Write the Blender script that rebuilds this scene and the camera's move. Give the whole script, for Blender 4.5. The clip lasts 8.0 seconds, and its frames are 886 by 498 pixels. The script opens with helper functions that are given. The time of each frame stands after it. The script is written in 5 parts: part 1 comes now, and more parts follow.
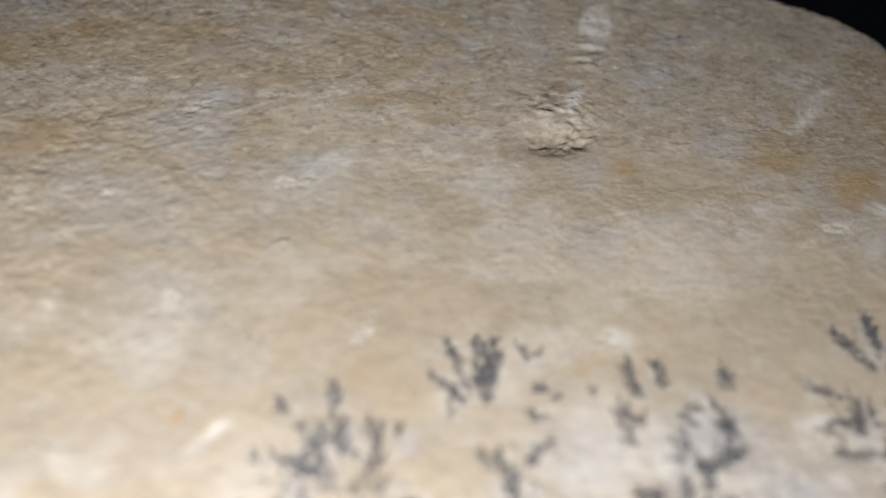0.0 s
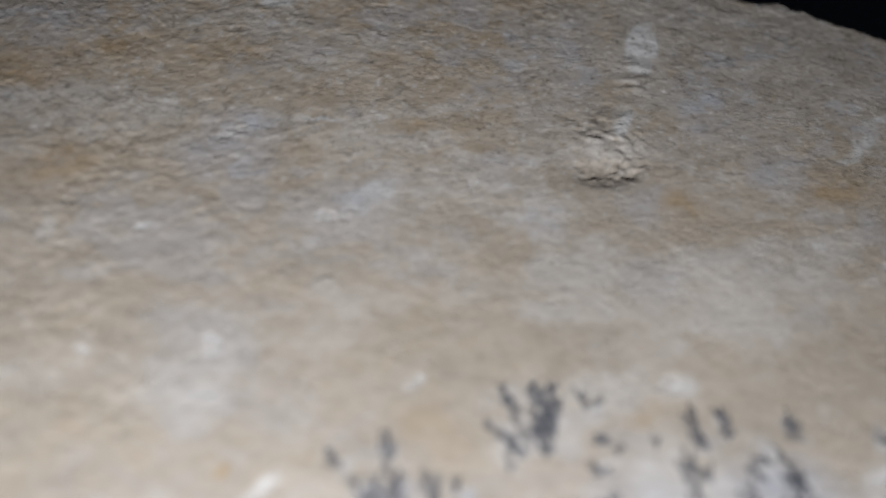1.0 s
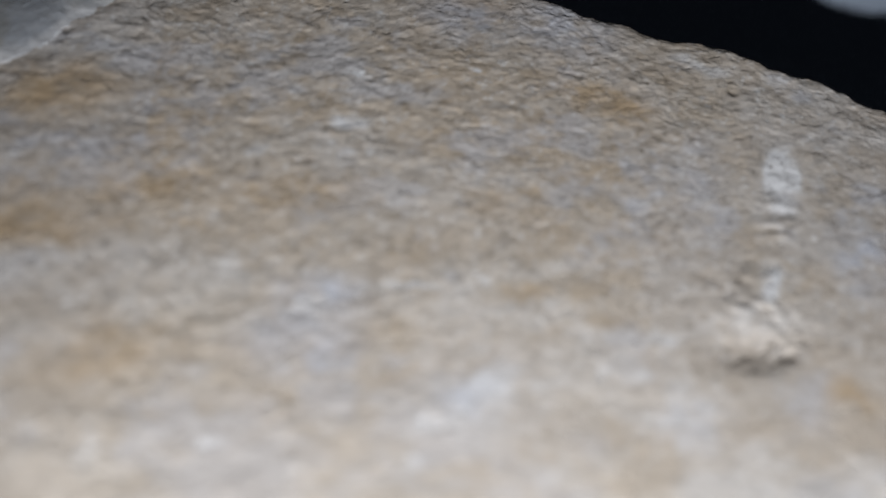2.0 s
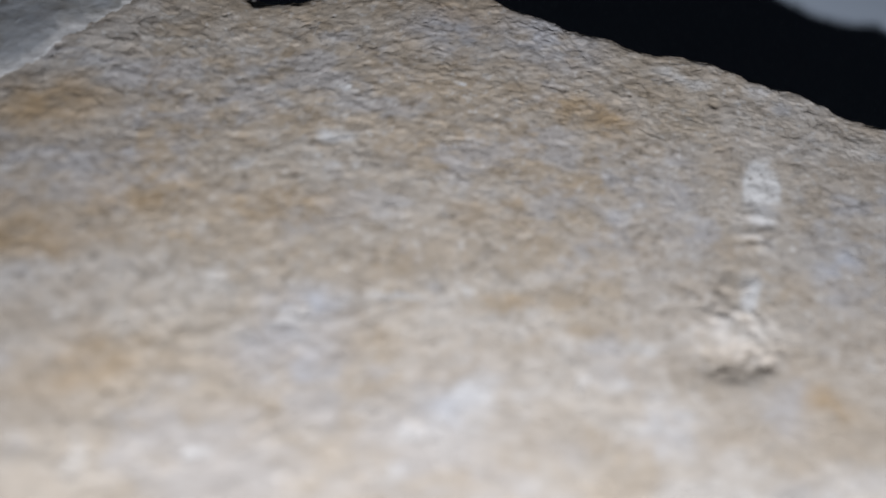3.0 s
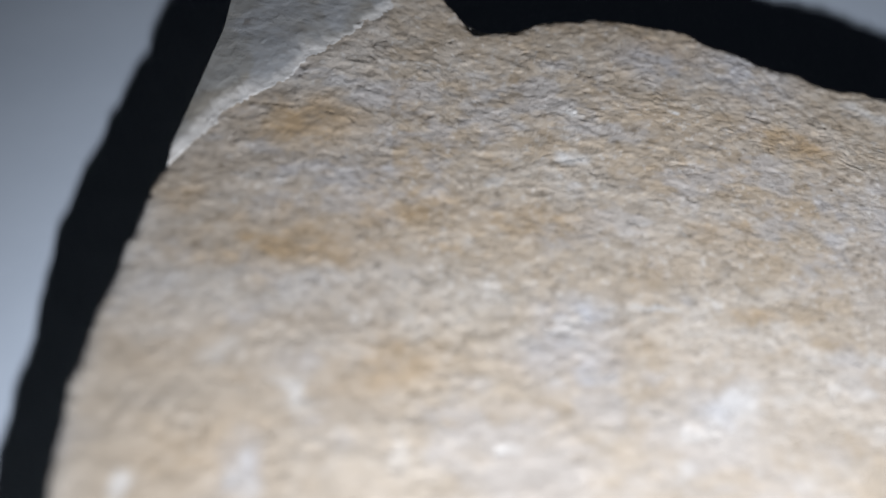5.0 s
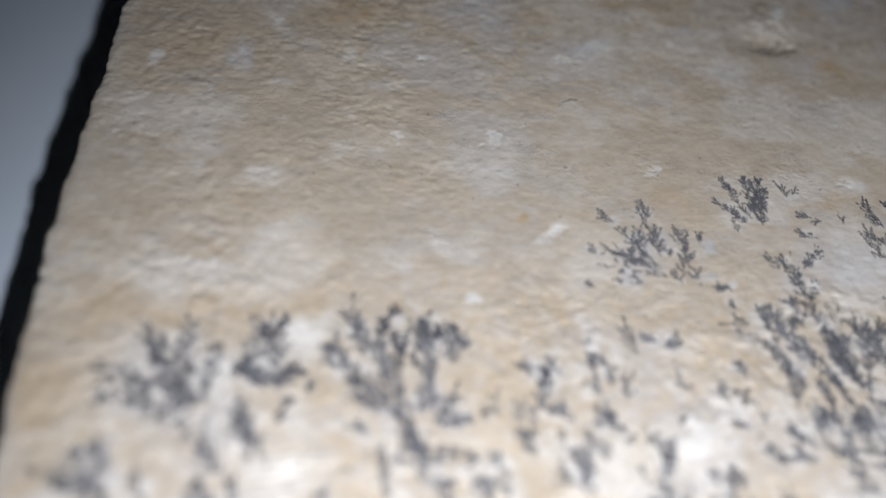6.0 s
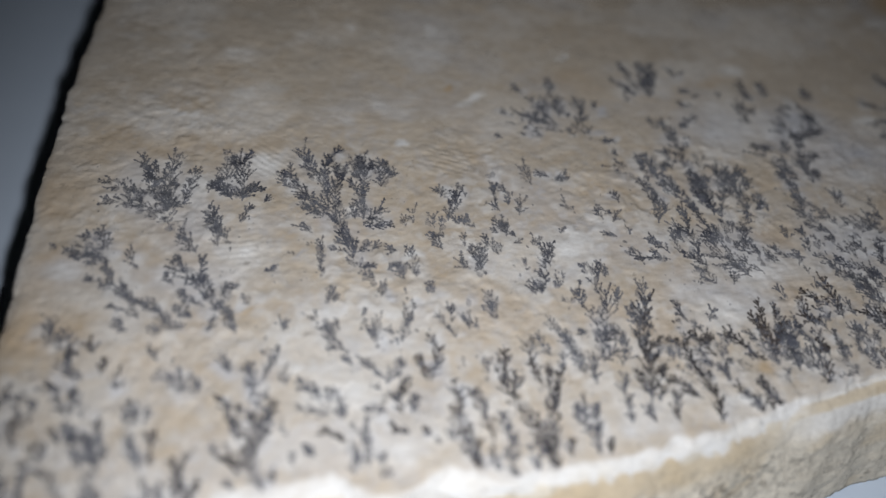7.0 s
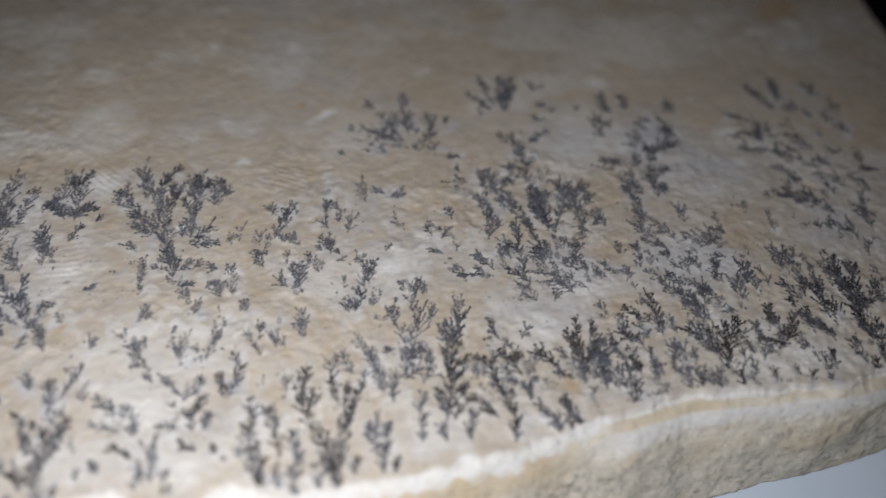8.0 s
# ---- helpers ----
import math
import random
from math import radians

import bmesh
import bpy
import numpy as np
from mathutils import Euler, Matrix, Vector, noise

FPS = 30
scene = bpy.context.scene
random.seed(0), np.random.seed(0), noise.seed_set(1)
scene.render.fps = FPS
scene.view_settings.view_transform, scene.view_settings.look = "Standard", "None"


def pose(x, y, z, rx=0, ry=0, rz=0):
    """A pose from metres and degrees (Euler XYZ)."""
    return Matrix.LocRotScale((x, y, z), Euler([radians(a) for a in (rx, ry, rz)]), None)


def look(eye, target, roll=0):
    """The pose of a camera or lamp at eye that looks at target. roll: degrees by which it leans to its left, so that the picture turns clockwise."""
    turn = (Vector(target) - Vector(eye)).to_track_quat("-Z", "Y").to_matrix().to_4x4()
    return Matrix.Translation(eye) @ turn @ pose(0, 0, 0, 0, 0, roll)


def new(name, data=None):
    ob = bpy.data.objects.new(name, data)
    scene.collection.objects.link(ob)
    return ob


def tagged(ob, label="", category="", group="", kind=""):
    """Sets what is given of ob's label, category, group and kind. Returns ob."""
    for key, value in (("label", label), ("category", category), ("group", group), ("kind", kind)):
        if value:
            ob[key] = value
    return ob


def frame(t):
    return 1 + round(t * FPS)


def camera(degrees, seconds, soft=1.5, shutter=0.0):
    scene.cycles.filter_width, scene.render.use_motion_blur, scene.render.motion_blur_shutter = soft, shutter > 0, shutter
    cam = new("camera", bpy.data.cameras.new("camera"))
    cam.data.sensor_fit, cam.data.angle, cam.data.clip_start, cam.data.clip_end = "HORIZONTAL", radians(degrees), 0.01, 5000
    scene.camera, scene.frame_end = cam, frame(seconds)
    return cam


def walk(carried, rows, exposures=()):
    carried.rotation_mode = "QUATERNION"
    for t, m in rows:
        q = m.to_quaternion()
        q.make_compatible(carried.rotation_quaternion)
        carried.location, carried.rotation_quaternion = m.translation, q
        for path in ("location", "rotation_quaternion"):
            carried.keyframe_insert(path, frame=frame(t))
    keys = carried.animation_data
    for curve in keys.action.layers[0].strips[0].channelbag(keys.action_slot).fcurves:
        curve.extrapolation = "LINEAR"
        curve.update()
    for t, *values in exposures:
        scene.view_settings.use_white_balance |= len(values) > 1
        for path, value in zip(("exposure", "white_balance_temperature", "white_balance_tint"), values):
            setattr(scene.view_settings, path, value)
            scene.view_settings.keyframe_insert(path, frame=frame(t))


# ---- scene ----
cam = camera(60, 8.0, soft=1.5, shutter=0.1)
cam.data.dof.use_dof = True
cam.data.dof.focus_distance = 0.0865
cam.data.dof.aperture_fstop = 7.4
PATH = [
    (0, (0.03641, 0.03477, 0.07833), (0.04385, 0.08780, -0.00612), 6.21),
    (0.5, (0.03225, 0.03797, 0.07757), (0.04037, 0.09040, -0.00720), 7.18),
    (1, (0.03089, 0.04097, 0.07759), (0.03965, 0.09255, -0.00763), 7.99),
    (1.5, (0.02209, 0.05490, 0.07468), (0.03172, 0.10572, -0.01090), 9.17),
    (2, (0.02107, 0.06527, 0.07434), (0.03090, 0.11424, -0.01230), 9.72),
    (3.5, (0.02289, 0.06492, 0.07664), (0.03276, 0.11485, -0.00944), 9.45),
    (4, (0.01060, 0.07280, 0.07699), (0.02031, 0.12169, -0.00970), 10.86),
    (4.2, (0.00110, 0.07178, 0.07674), (0.01371, 0.12194, -0.00885), 13.02),
    (5.3, (-0.00575, 0.05139, 0.07777), (0.00798, 0.10403, -0.00614), 13.73),
    (5.5, (-0.00345, 0.03812, 0.07846), (0.00927, 0.09261, -0.00442), 12.42),
    (6, (0.00062, 0.01085, 0.07667), (0.01269, 0.06745, -0.00488), 11.62),
    (6.5, (0.00667, -0.00585, 0.08013), (0.01750, 0.05174, -0.00090), 10.40),
    (7, (0.00975, -0.01542, 0.08234), (0.01856, 0.04232, 0.00118), 8.94),
    (7.2, (0.01176, -0.02011, 0.08322), (0.01982, 0.03757, 0.00193), 8.23),
    (7.5, (0.01347, -0.02430, 0.08436), (0.02072, 0.03342, 0.00303), 7.75),
    (8, (0.03359, -0.01473, 0.08552), (0.03754, 0.04333, 0.00420), 4.76),
]
walk(cam, [(t, look(eye, target, roll)) for t, eye, target, roll in PATH],
     exposures=[(0.0, 2.18, 6750, 10), (0.5, 1.97, 6280, 10), (1.0, 1.90, 6000, 11), (1.5, 2.34, 5800, 10), (2.0, 2.62, 5850, 11), (3.5, 2.97, 5880, 12), (4.2, 3.27, 5900, 12),
                (5.3, 2.83, 6000, 11), (5.5, 2.55, 6050, 11), (6.0, 1.53, 6030, 11), (6.5, 0.88, 6050, 11), (7.0, 0.41, 6000, 10), (7.5, 0.15, 6000, 10), (8.0, 0.49, 6100, 11)])

# ---- light: one small white lamp held over the slab in a dark room ----
world = bpy.data.worlds.new("dark_room")
world.use_nodes = True
world.node_tree.nodes["Background"].inputs["Color"].default_value = (0.5, 0.55, 0.65, 1)
world.node_tree.nodes["Background"].inputs["Strength"].default_value = 0.001
scene.world = world
led = bpy.data.lights.new("hand_lamp", "SPOT")
led.spot_size, led.spot_blend = radians(112), 0.75
led.energy, led.shadow_soft_size, led.color = 0.185, 0.0026, (1.0, 0.985, 0.97)
new("hand_lamp", led).matrix_world = look((0.0150, -0.0210, 0.0750), (0.029, 0.018, 0.014))

MM = 0.001
THICK = 14.0          # the slab's thickness, mm


# ---- numeric noise, in millimetres of the plan ----
LATTICE = np.random.RandomState(7).rand(8, 256, 256)


def grain(x, y, size, seed=0):
    """Smooth value noise from -1 to 1 with cells of that size."""
    x, y = np.asarray(x, float) / size + 37.3 * seed, np.asarray(y, float) / size + 11.7 * seed
    i, j = np.floor(x).astype(int), np.floor(y).astype(int)
    a, b = x - i, y - j
    a, b = a * a * a * (a * (a * 6 - 15) + 10), b * b * b * (b * (b * 6 - 15) + 10)
    t = LATTICE[seed % 8]
    i, j, i1, j1 = i % 256, j % 256, (i + 1) % 256, (j + 1) % 256
    v = (t[i, j] * (1 - a) + t[i1, j] * a) * (1 - b) + (t[i, j1] * (1 - a) + t[i1, j1] * a) * b
    return 2 * v - 1


def fbm(x, y, size, octaves=4, seed=0, gain=0.5):
    total, amp, norm = 0, 1.0, 0.0
    for k in range(octaves):
        c, s = math.cos(1.1 * k + seed), math.sin(1.1 * k + seed)
        total = total + amp * grain(c * x - s * y, s * x + c * y, size / 2 ** k, seed + k)
        norm += amp
        amp *= gain
    return total / norm


def facets(x, y, wide, deep, seed):
    """Small tilted cleavage facets: height from -1 to 1, and a random tone for each facet."""
    wx, wy = x + 0.35 * wide * fbm(x, y, wide * 0.9, 3, seed), y + 0.35 * deep * fbm(x, y, wide * 0.9, 3, seed + 1)
    i0, j0 = np.floor(wx / wide).astype(int), np.floor(wy / deep).astype(int)
    best, height, tone = np.full(np.shape(x), 9e9), np.zeros(np.shape(x)), np.zeros(np.shape(x))
    t = LATTICE
    for a in (-1, 0, 1):
        for b in (-1, 0, 1):
            i, j = (i0 + a), (j0 + b)
            p, q = i % 256, j % 256
            dx, dy = wx / wide - i - t[0, p, q], wy / deep - j - t[1, p, q]
            d = dx * dx + dy * dy
            near = d < best
            best = np.where(near, d, best)
            h = (t[2, p, q] - 0.5) * 0.9 + (t[3, p, q] - 0.5) * 1.6 * dx + (t[4, p, q] - 0.62) * 1.8 * dy
            height, tone = np.where(near, h, height), np.where(near, t[(5 + seed) % 8, p, q], tone)
    return height, tone


def ramp(v, low, high):
    t = np.clip((v - low) / (high - low), 0, 1)
    return t * t * (3 - 2 * t)


# ---- materials ----
def nodes_of(name):
    m = bpy.data.materials.new(name)
    m.use_nodes = True
    n, l = m.node_tree.nodes, m.node_tree.links
    return m, n, l, n["Principled BSDF"]


def mixer(n, l, fac, a, b, mode="MIX"):
    k = n.new("ShaderNodeMix")
    k.data_type, k.blend_type = "RGBA", mode
    for socket, value in ((0, fac), (6, a), (7, b)):
        if isinstance(value, (float, int, tuple)):
            k.inputs[socket].default_value = value
        else:
            l.new(value, k.inputs[socket])
    return k.outputs[2]


def noise_node(n, l, coords, scale, detail=6, rough=0.6, warp=0.0):
    k = n.new("ShaderNodeTexNoise")
    k.inputs["Scale"].default_value, k.inputs["Detail"].default_value, k.inputs["Roughness"].default_value = scale, detail, rough
    k.inputs["Distortion"].default_value = warp
    l.new(coords, k.inputs["Vector"])
    return k.outputs["Fac"]


def steps(n, l, value, low, high):
    k = n.new("ShaderNodeMapRange")
    k.inputs["From Min"].default_value, k.inputs["From Max"].default_value = low, high
    l.new(value, k.inputs["Value"])
    return k.outputs["Result"]


def stone_material(name, base, ochre, grey, bump=0.00010):
    m, n, l, bsdf = nodes_of(name)
    pos = n.new("ShaderNodeNewGeometry").outputs["Position"]
    mask = n.new("ShaderNodeAttribute")
    mask.attribute_name = "stain"
    split = n.new("ShaderNodeSeparateColor")
    l.new(mask.outputs["Color"], split.inputs["Color"])
    bedding = n.new("ShaderNodeMapping")
    bedding.inputs["Scale"].default_value = (0.62, 1.0, 1.3)
    bedding.inputs["Rotation"].default_value = (0, 0, 0.15)
    l.new(pos, bedding.inputs["Vector"])
    bed = bedding.outputs["Vector"]
    fine = noise_node(n, l, bed, 1500, 6, 0.7)
    mid = noise_node(n, l, bed, 240, 5, 0.6, 1.2)
    cloud = noise_node(n, l, bed, 75, 4, 0.55, 1.6)
    speck = noise_node(n, l, pos, 1700, 2, 0.5)
    colour = mixer(n, l, steps(n, l, mid, 0.32, 0.70), (*[c * 0.88 for c in base], 1), (*[min(1, c * 1.1) for c in base], 1))
    colour = mixer(n, l, steps(n, l, cloud, 0.40, 0.75), colour, mixer(n, l, 0.22, colour, (*ochre, 1)))
    colour = mixer(n, l, split.outputs["Red"], colour, (*ochre, 1))
    colour = mixer(n, l, split.outputs["Blue"], colour, (*grey, 1))
    colour = mixer(n, l, split.outputs["Green"], colour, (0.83, 0.81, 0.775, 1))
    # alpha: dark marks, and the shade painted into the knob's hollow
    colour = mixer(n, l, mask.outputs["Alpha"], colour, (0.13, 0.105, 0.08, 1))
    dirt = steps(n, l, fine, 0.58, 0.34)
    colour = mixer(n, l, dirt, colour, mixer(n, l, 0.19, colour, (0.25, 0.20, 0.14, 1)))
    pits = steps(n, l, speck, 0.22, 0.28)
    colour = mixer(n, l, pits, mixer(n, l, 0.40, colour, (0.10, 0.08, 0.06, 1)), colour)
    l.new(colour, bsdf.inputs["Base Color"])
    bsdf.inputs["Roughness"].default_value = 0.78
    bsdf.inputs["Specular IOR Level"].default_value = 0.32
    normal, worn = None, noise_node(n, l, bed, 130, 3, 0.6, 0.8)
    patches = n.new("ShaderNodeMapRange")
    patches.inputs["From Min"].default_value, patches.inputs["From Max"].default_value = 0.38, 0.66
    patches.inputs["To Min"].default_value, patches.inputs["To Max"].default_value = 0.18, 1.0
    l.new(worn, patches.inputs["Value"])
    for height, deep in ((noise_node(n, l, pos, 480, 2, 0.5), 1.1 * bump), (fine, 1.6 * bump)):
        b = n.new("ShaderNodeBump")
        b.inputs["Distance"].default_value = deep
        l.new(patches.outputs["Result"], b.inputs["Strength"])
        l.new(height, b.inputs["Height"])
        if normal:
            l.new(normal, b.inputs["Normal"])
        normal = b.outputs["Normal"]
    l.new(normal, bsdf.inputs["Normal"])
    return m


STONE = stone_material("limestone", (0.56, 0.487, 0.393), (0.515, 0.372, 0.215), (0.555, 0.56, 0.59))
BROKEN = stone_material("broken_limestone", (0.76, 0.69, 0.57), (0.62, 0.49, 0.31), (0.40, 0.375, 0.32), 0.00010)
UPPER = stone_material("grey_limestone", (0.36, 0.362, 0.35), (0.36, 0.315, 0.24), (0.41, 0.43, 0.455))


def crystal_material(name, dark, light, cover):
    """Mineral growth, thin enough in places for the stone to show through."""
    m, n, l, bsdf = nodes_of(name)
    pos = n.new("ShaderNodeNewGeometry").outputs["Position"]
    tone = noise_node(n, l, pos, 420, 4, 0.65)
    l.new(mixer(n, l, steps(n, l, tone, 0.35, 0.7), (*dark, 1), (*light, 1)), bsdf.inputs["Base Color"])
    bsdf.inputs["Roughness"].default_value = 0.6
    thin = n.new("ShaderNodeMapRange")
    thin.inputs["From Min"].default_value, thin.inputs["From Max"].default_value = 0.3, 0.6
    thin.inputs["To Min"].default_value, thin.inputs["To Max"].default_value = cover * 0.4, min(1.0, cover * 1.3)
    l.new(noise_node(n, l, pos, 520, 4, 0.65), thin.inputs["Value"])
    l.new(thin.outputs["Result"], bsdf.inputs["Alpha"])
    return m


CRYSTAL = {
    9: crystal_material("black_crystal", (0.028, 0.025, 0.028), (0.080, 0.068, 0.063), 0.92),
    8: crystal_material("brown_black_crystal", (0.042, 0.034, 0.033), (0.105, 0.086, 0.078), 0.88),
    7: crystal_material("blue_black_crystal", (0.055, 0.057, 0.072), (0.128, 0.131, 0.155), 0.74),
    6: crystal_material("slate_crystal", (0.08, 0.084, 0.103), (0.158, 0.163, 0.190), 0.66),
    5: crystal_material("grey_crystal", (0.11, 0.112, 0.130), (0.20, 0.203, 0.225), 0.58),
    4: crystal_material("pale_grey_crystal", (0.14, 0.141, 0.156), (0.24, 0.242, 0.258), 0.50),
    3: crystal_material("faint_crystal", (0.17, 0.17, 0.182), (0.28, 0.28, 0.292), 0.42),
}
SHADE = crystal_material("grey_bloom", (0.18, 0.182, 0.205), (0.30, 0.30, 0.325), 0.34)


def plain_material(name, a, b, scale, rough, bump=0.0):
    m, n, l, bsdf = nodes_of(name)
    pos = n.new("ShaderNodeNewGeometry").outputs["Position"]
    f = noise_node(n, l, pos, scale, 5, 0.6)
    l.new(mixer(n, l, steps(n, l, f, 0.35, 0.65), (*a, 1), (*b, 1)), bsdf.inputs["Base Color"])
    bsdf.inputs["Roughness"].default_value = rough
    if bump:
        k = n.new("ShaderNodeBump")
        k.inputs["Strength"].default_value, k.inputs["Distance"].default_value = 0.4, bump
        l.new(noise_node(n, l, pos, scale * 6, 3, 0.5), k.inputs["Height"])
        l.new(k.outputs["Normal"], bsdf.inputs["Normal"])
    return m


TABLE = plain_material("blue_white_laminate", (0.61, 0.69, 0.795), (0.64, 0.72, 0.825), 60, 0.55, 0.00003)


# ---- table ----
def block(bm, x0, y0, z0, x1, y1, z1):
    made = bmesh.ops.create_cube(bm, size=1.0, matrix=Matrix.LocRotScale(((x0 + x1) / 2, (y0 + y1) / 2, (z0 + z1) / 2), None, (x1 - x0, y1 - y0, z1 - z0)))
    return made["verts"]


def mesh_of(name, bm, material, parent=None, label="", smooth=False):
    me = bpy.data.meshes.new(name)
    bm.to_mesh(me)
    bm.free()
    me.materials.append(material)
    if smooth:
        me.polygons.foreach_set("use_smooth", [True] * len(me.polygons))
    ob = new(name, me)
    if parent:
        ob.parent = parent
    if label:
        ob["label"] = label
    return ob


bm = bmesh.new()
block(bm, -0.30, -0.22, -0.025, 0.38, 0.36, 0.0)
bmesh.ops.bevel(bm, geom=bm.edges[:], offset=0.003, segments=3, affect="EDGES")
tagged(mesh_of("table", bm, TABLE), "smooth bluish-white table under the cream rock", "table")


# ---- the plan of the slab, mm: its four broken edges ----
LEFT = [(-23.4, -2.4), (-25.7, 19), (-26.6, 29), (-27.2, 38), (-27.6, 48), (-27.8, 57), (-27.7, 67), (-27.4, 75), (-27, 88), (-26.1, 96),
        (-25.1, 100), (-23.9, 107), (-22.5, 110.8), (-22.6, 113.8), (-20.7, 121), (-18.8, 130), (-17.6, 141), (-16.8, 149)]
BACK = [(-16.8, 149), (-2.4, 147.6), (2.6, 141.8), (6.8, 138.2), (8.9, 134), (10.2, 132.6), (14.6, 132.7), (17.3, 134.5), (22.6, 135.2), (25.5, 136.2),
        (30.3, 135.6), (33.3, 134.7), (36.8, 134.4), (39.3, 132.9), (45.6, 129.8), (50.4, 128.1), (52.8, 126.7), (58.6, 125.5), (61.8, 124.6), (65.6, 122.1),
        (69.6, 121.2), (72.3, 119.9), (75.6, 117), (78, 116), (81.6, 116), (89.2, 112), (94.2, 109.8), (99, 105.4)]
RIGHT = [(102, 27.6), (105.6, 42), (105.6, 66), (103.2, 86), (99, 105.4)]
FRONT = [(-23.4, -2.4), (-19.8, -1.4), (-15.4, 0.2), (-10.5, 1.1), (-5.9, 3.7), (0.7, 5.3), (6.4, 7.4), (9.8, 5.5), (12, 5.5), (17.4, 8.6),
         (22.6, 7.1), (26.5, 7.9), (32.4, 9.3), (40.5, 11.3), (48.4, 13.8), (53.5, 15.6), (58.8, 17.9), (63, 18.9), (67.2, 19), (73.2, 19.7), (79, 20.2), (84.2, 21.8), (102, 27.6)]


def along(points, count, rough, seed):
    """Points at even steps along a broken edge, with small jags."""
    p = np.array(points, float)
    s = np.concatenate([[0], np.cumsum(np.hypot(*np.diff(p, axis=0).T))])
    q = np.linspace(0, s[-1], count)
    x, y = np.interp(q, s, p[:, 0]), np.interp(q, s, p[:, 1])
    fade = np.minimum(1, np.minimum(q, s[-1] - q) / 4)
    return np.stack([x + fade * rough * fbm(q, q * 0 + 3.1, 2.6, 4, seed), y + fade * rough * fbm(q, q * 0 + 8.2, 2.6, 4, seed + 1)], 1)


NU, NV = 620, 680
front, back = along(FRONT, NU, 0.65, 1), along(BACK, NU, 0.5, 2)
left, right = along(LEFT, NV, 0.45, 3), along(RIGHT, NV, 0.5, 4)
u, v = np.linspace(0, 1, NU)[:, None, None], np.linspace(0, 1, NV)[None, :, None]
plan = ((1 - v) * front[:, None] + v * back[:, None] + (1 - u) * left[None] + u * right[None]
        - (1 - u) * (1 - v) * front[0] - u * (1 - v) * front[-1] - (1 - u) * v * back[0] - u * v * back[-1])
PX, PY = plan[:, :, 0], plan[:, :, 1]

LUMP = (56.3, 90.0)


RIDGES = [(14.7, 94.2, 19.1, 93.0), (19.1, 93.0, 30.0, 97.3), (30.0, 97.3, 35.0, 100.1)]


# small white bruises where scabs were knocked off: place, half axes, turn in degrees
BRUISES = [(8.6, 82.0, 0.7, 0.5, 40), (26.4, 83.2, 2.0, 0.8, 15), (28.4, 84.3, 1.1, 0.6, 50), (16.4, 69.4, 1.1, 1.6, -30), (15.2, 68.2, 0.8, 0.5, 0),
           (41.2, 87.1, 0.9, 0.6, 45), (5.1, 68.9, 0.5, 0.8, 10), (57.1, 65.2, 1.0, 1.2, 0), (83.4, 77.0, 1.6, 0.6, 5), (34.1, 65.5, 1.6, 0.7, 25),
           (21.8, 56.8, 1.9, 0.6, 40), (47.2, 73.5, 0.6, 0.4, 0), (16.0, 93.8, 2.4, 0.9, 10)]


def bruise_mask(x, y):
    """1 inside a bruise, with a ragged border."""
    mask = np.zeros(np.shape(x))
    wx, wy = x + 1.1 * fbm(x, y, 1.1, 3, 2, 0.6), y + 1.1 * fbm(x, y, 1.1, 3, 5, 0.6)
    for bx, by, rx, ry, turn in BRUISES:
        c, s = math.cos(radians(turn)), math.sin(radians(turn))
        dx, dy = wx - bx, wy - by
        mask = np.maximum(mask, 1 - ramp(((c * dx + s * dy) / rx) ** 2 + ((c * dy - s * dx) / ry) ** 2, 0.6, 1.2))
    return mask


def crack_mask(x, y):
    """Short open cracks along the bedding."""
    line = 1 - ramp(np.abs(fbm(x * 0.35, y * 1.1, 4.5, 2, 2)), 0.006, 0.030)
    return line * ramp(fbm(x, y, 1.6, 2, 6), 0.34, 0.55) * ramp(y + 6 * fbm(x, y, 20, 2, 3), 88, 104)


def cleavage(x, y):
    """Count of the thin layers split off, growing and falling over the face."""
    wx, wy = x + 2.0 * fbm(x, y, 7, 3, 2), y + 2.0 * fbm(x, y, 7, 3, 4)
    return 3.4 * fbm(wx * 0.7, wy, 8, 5, 3, 0.6)


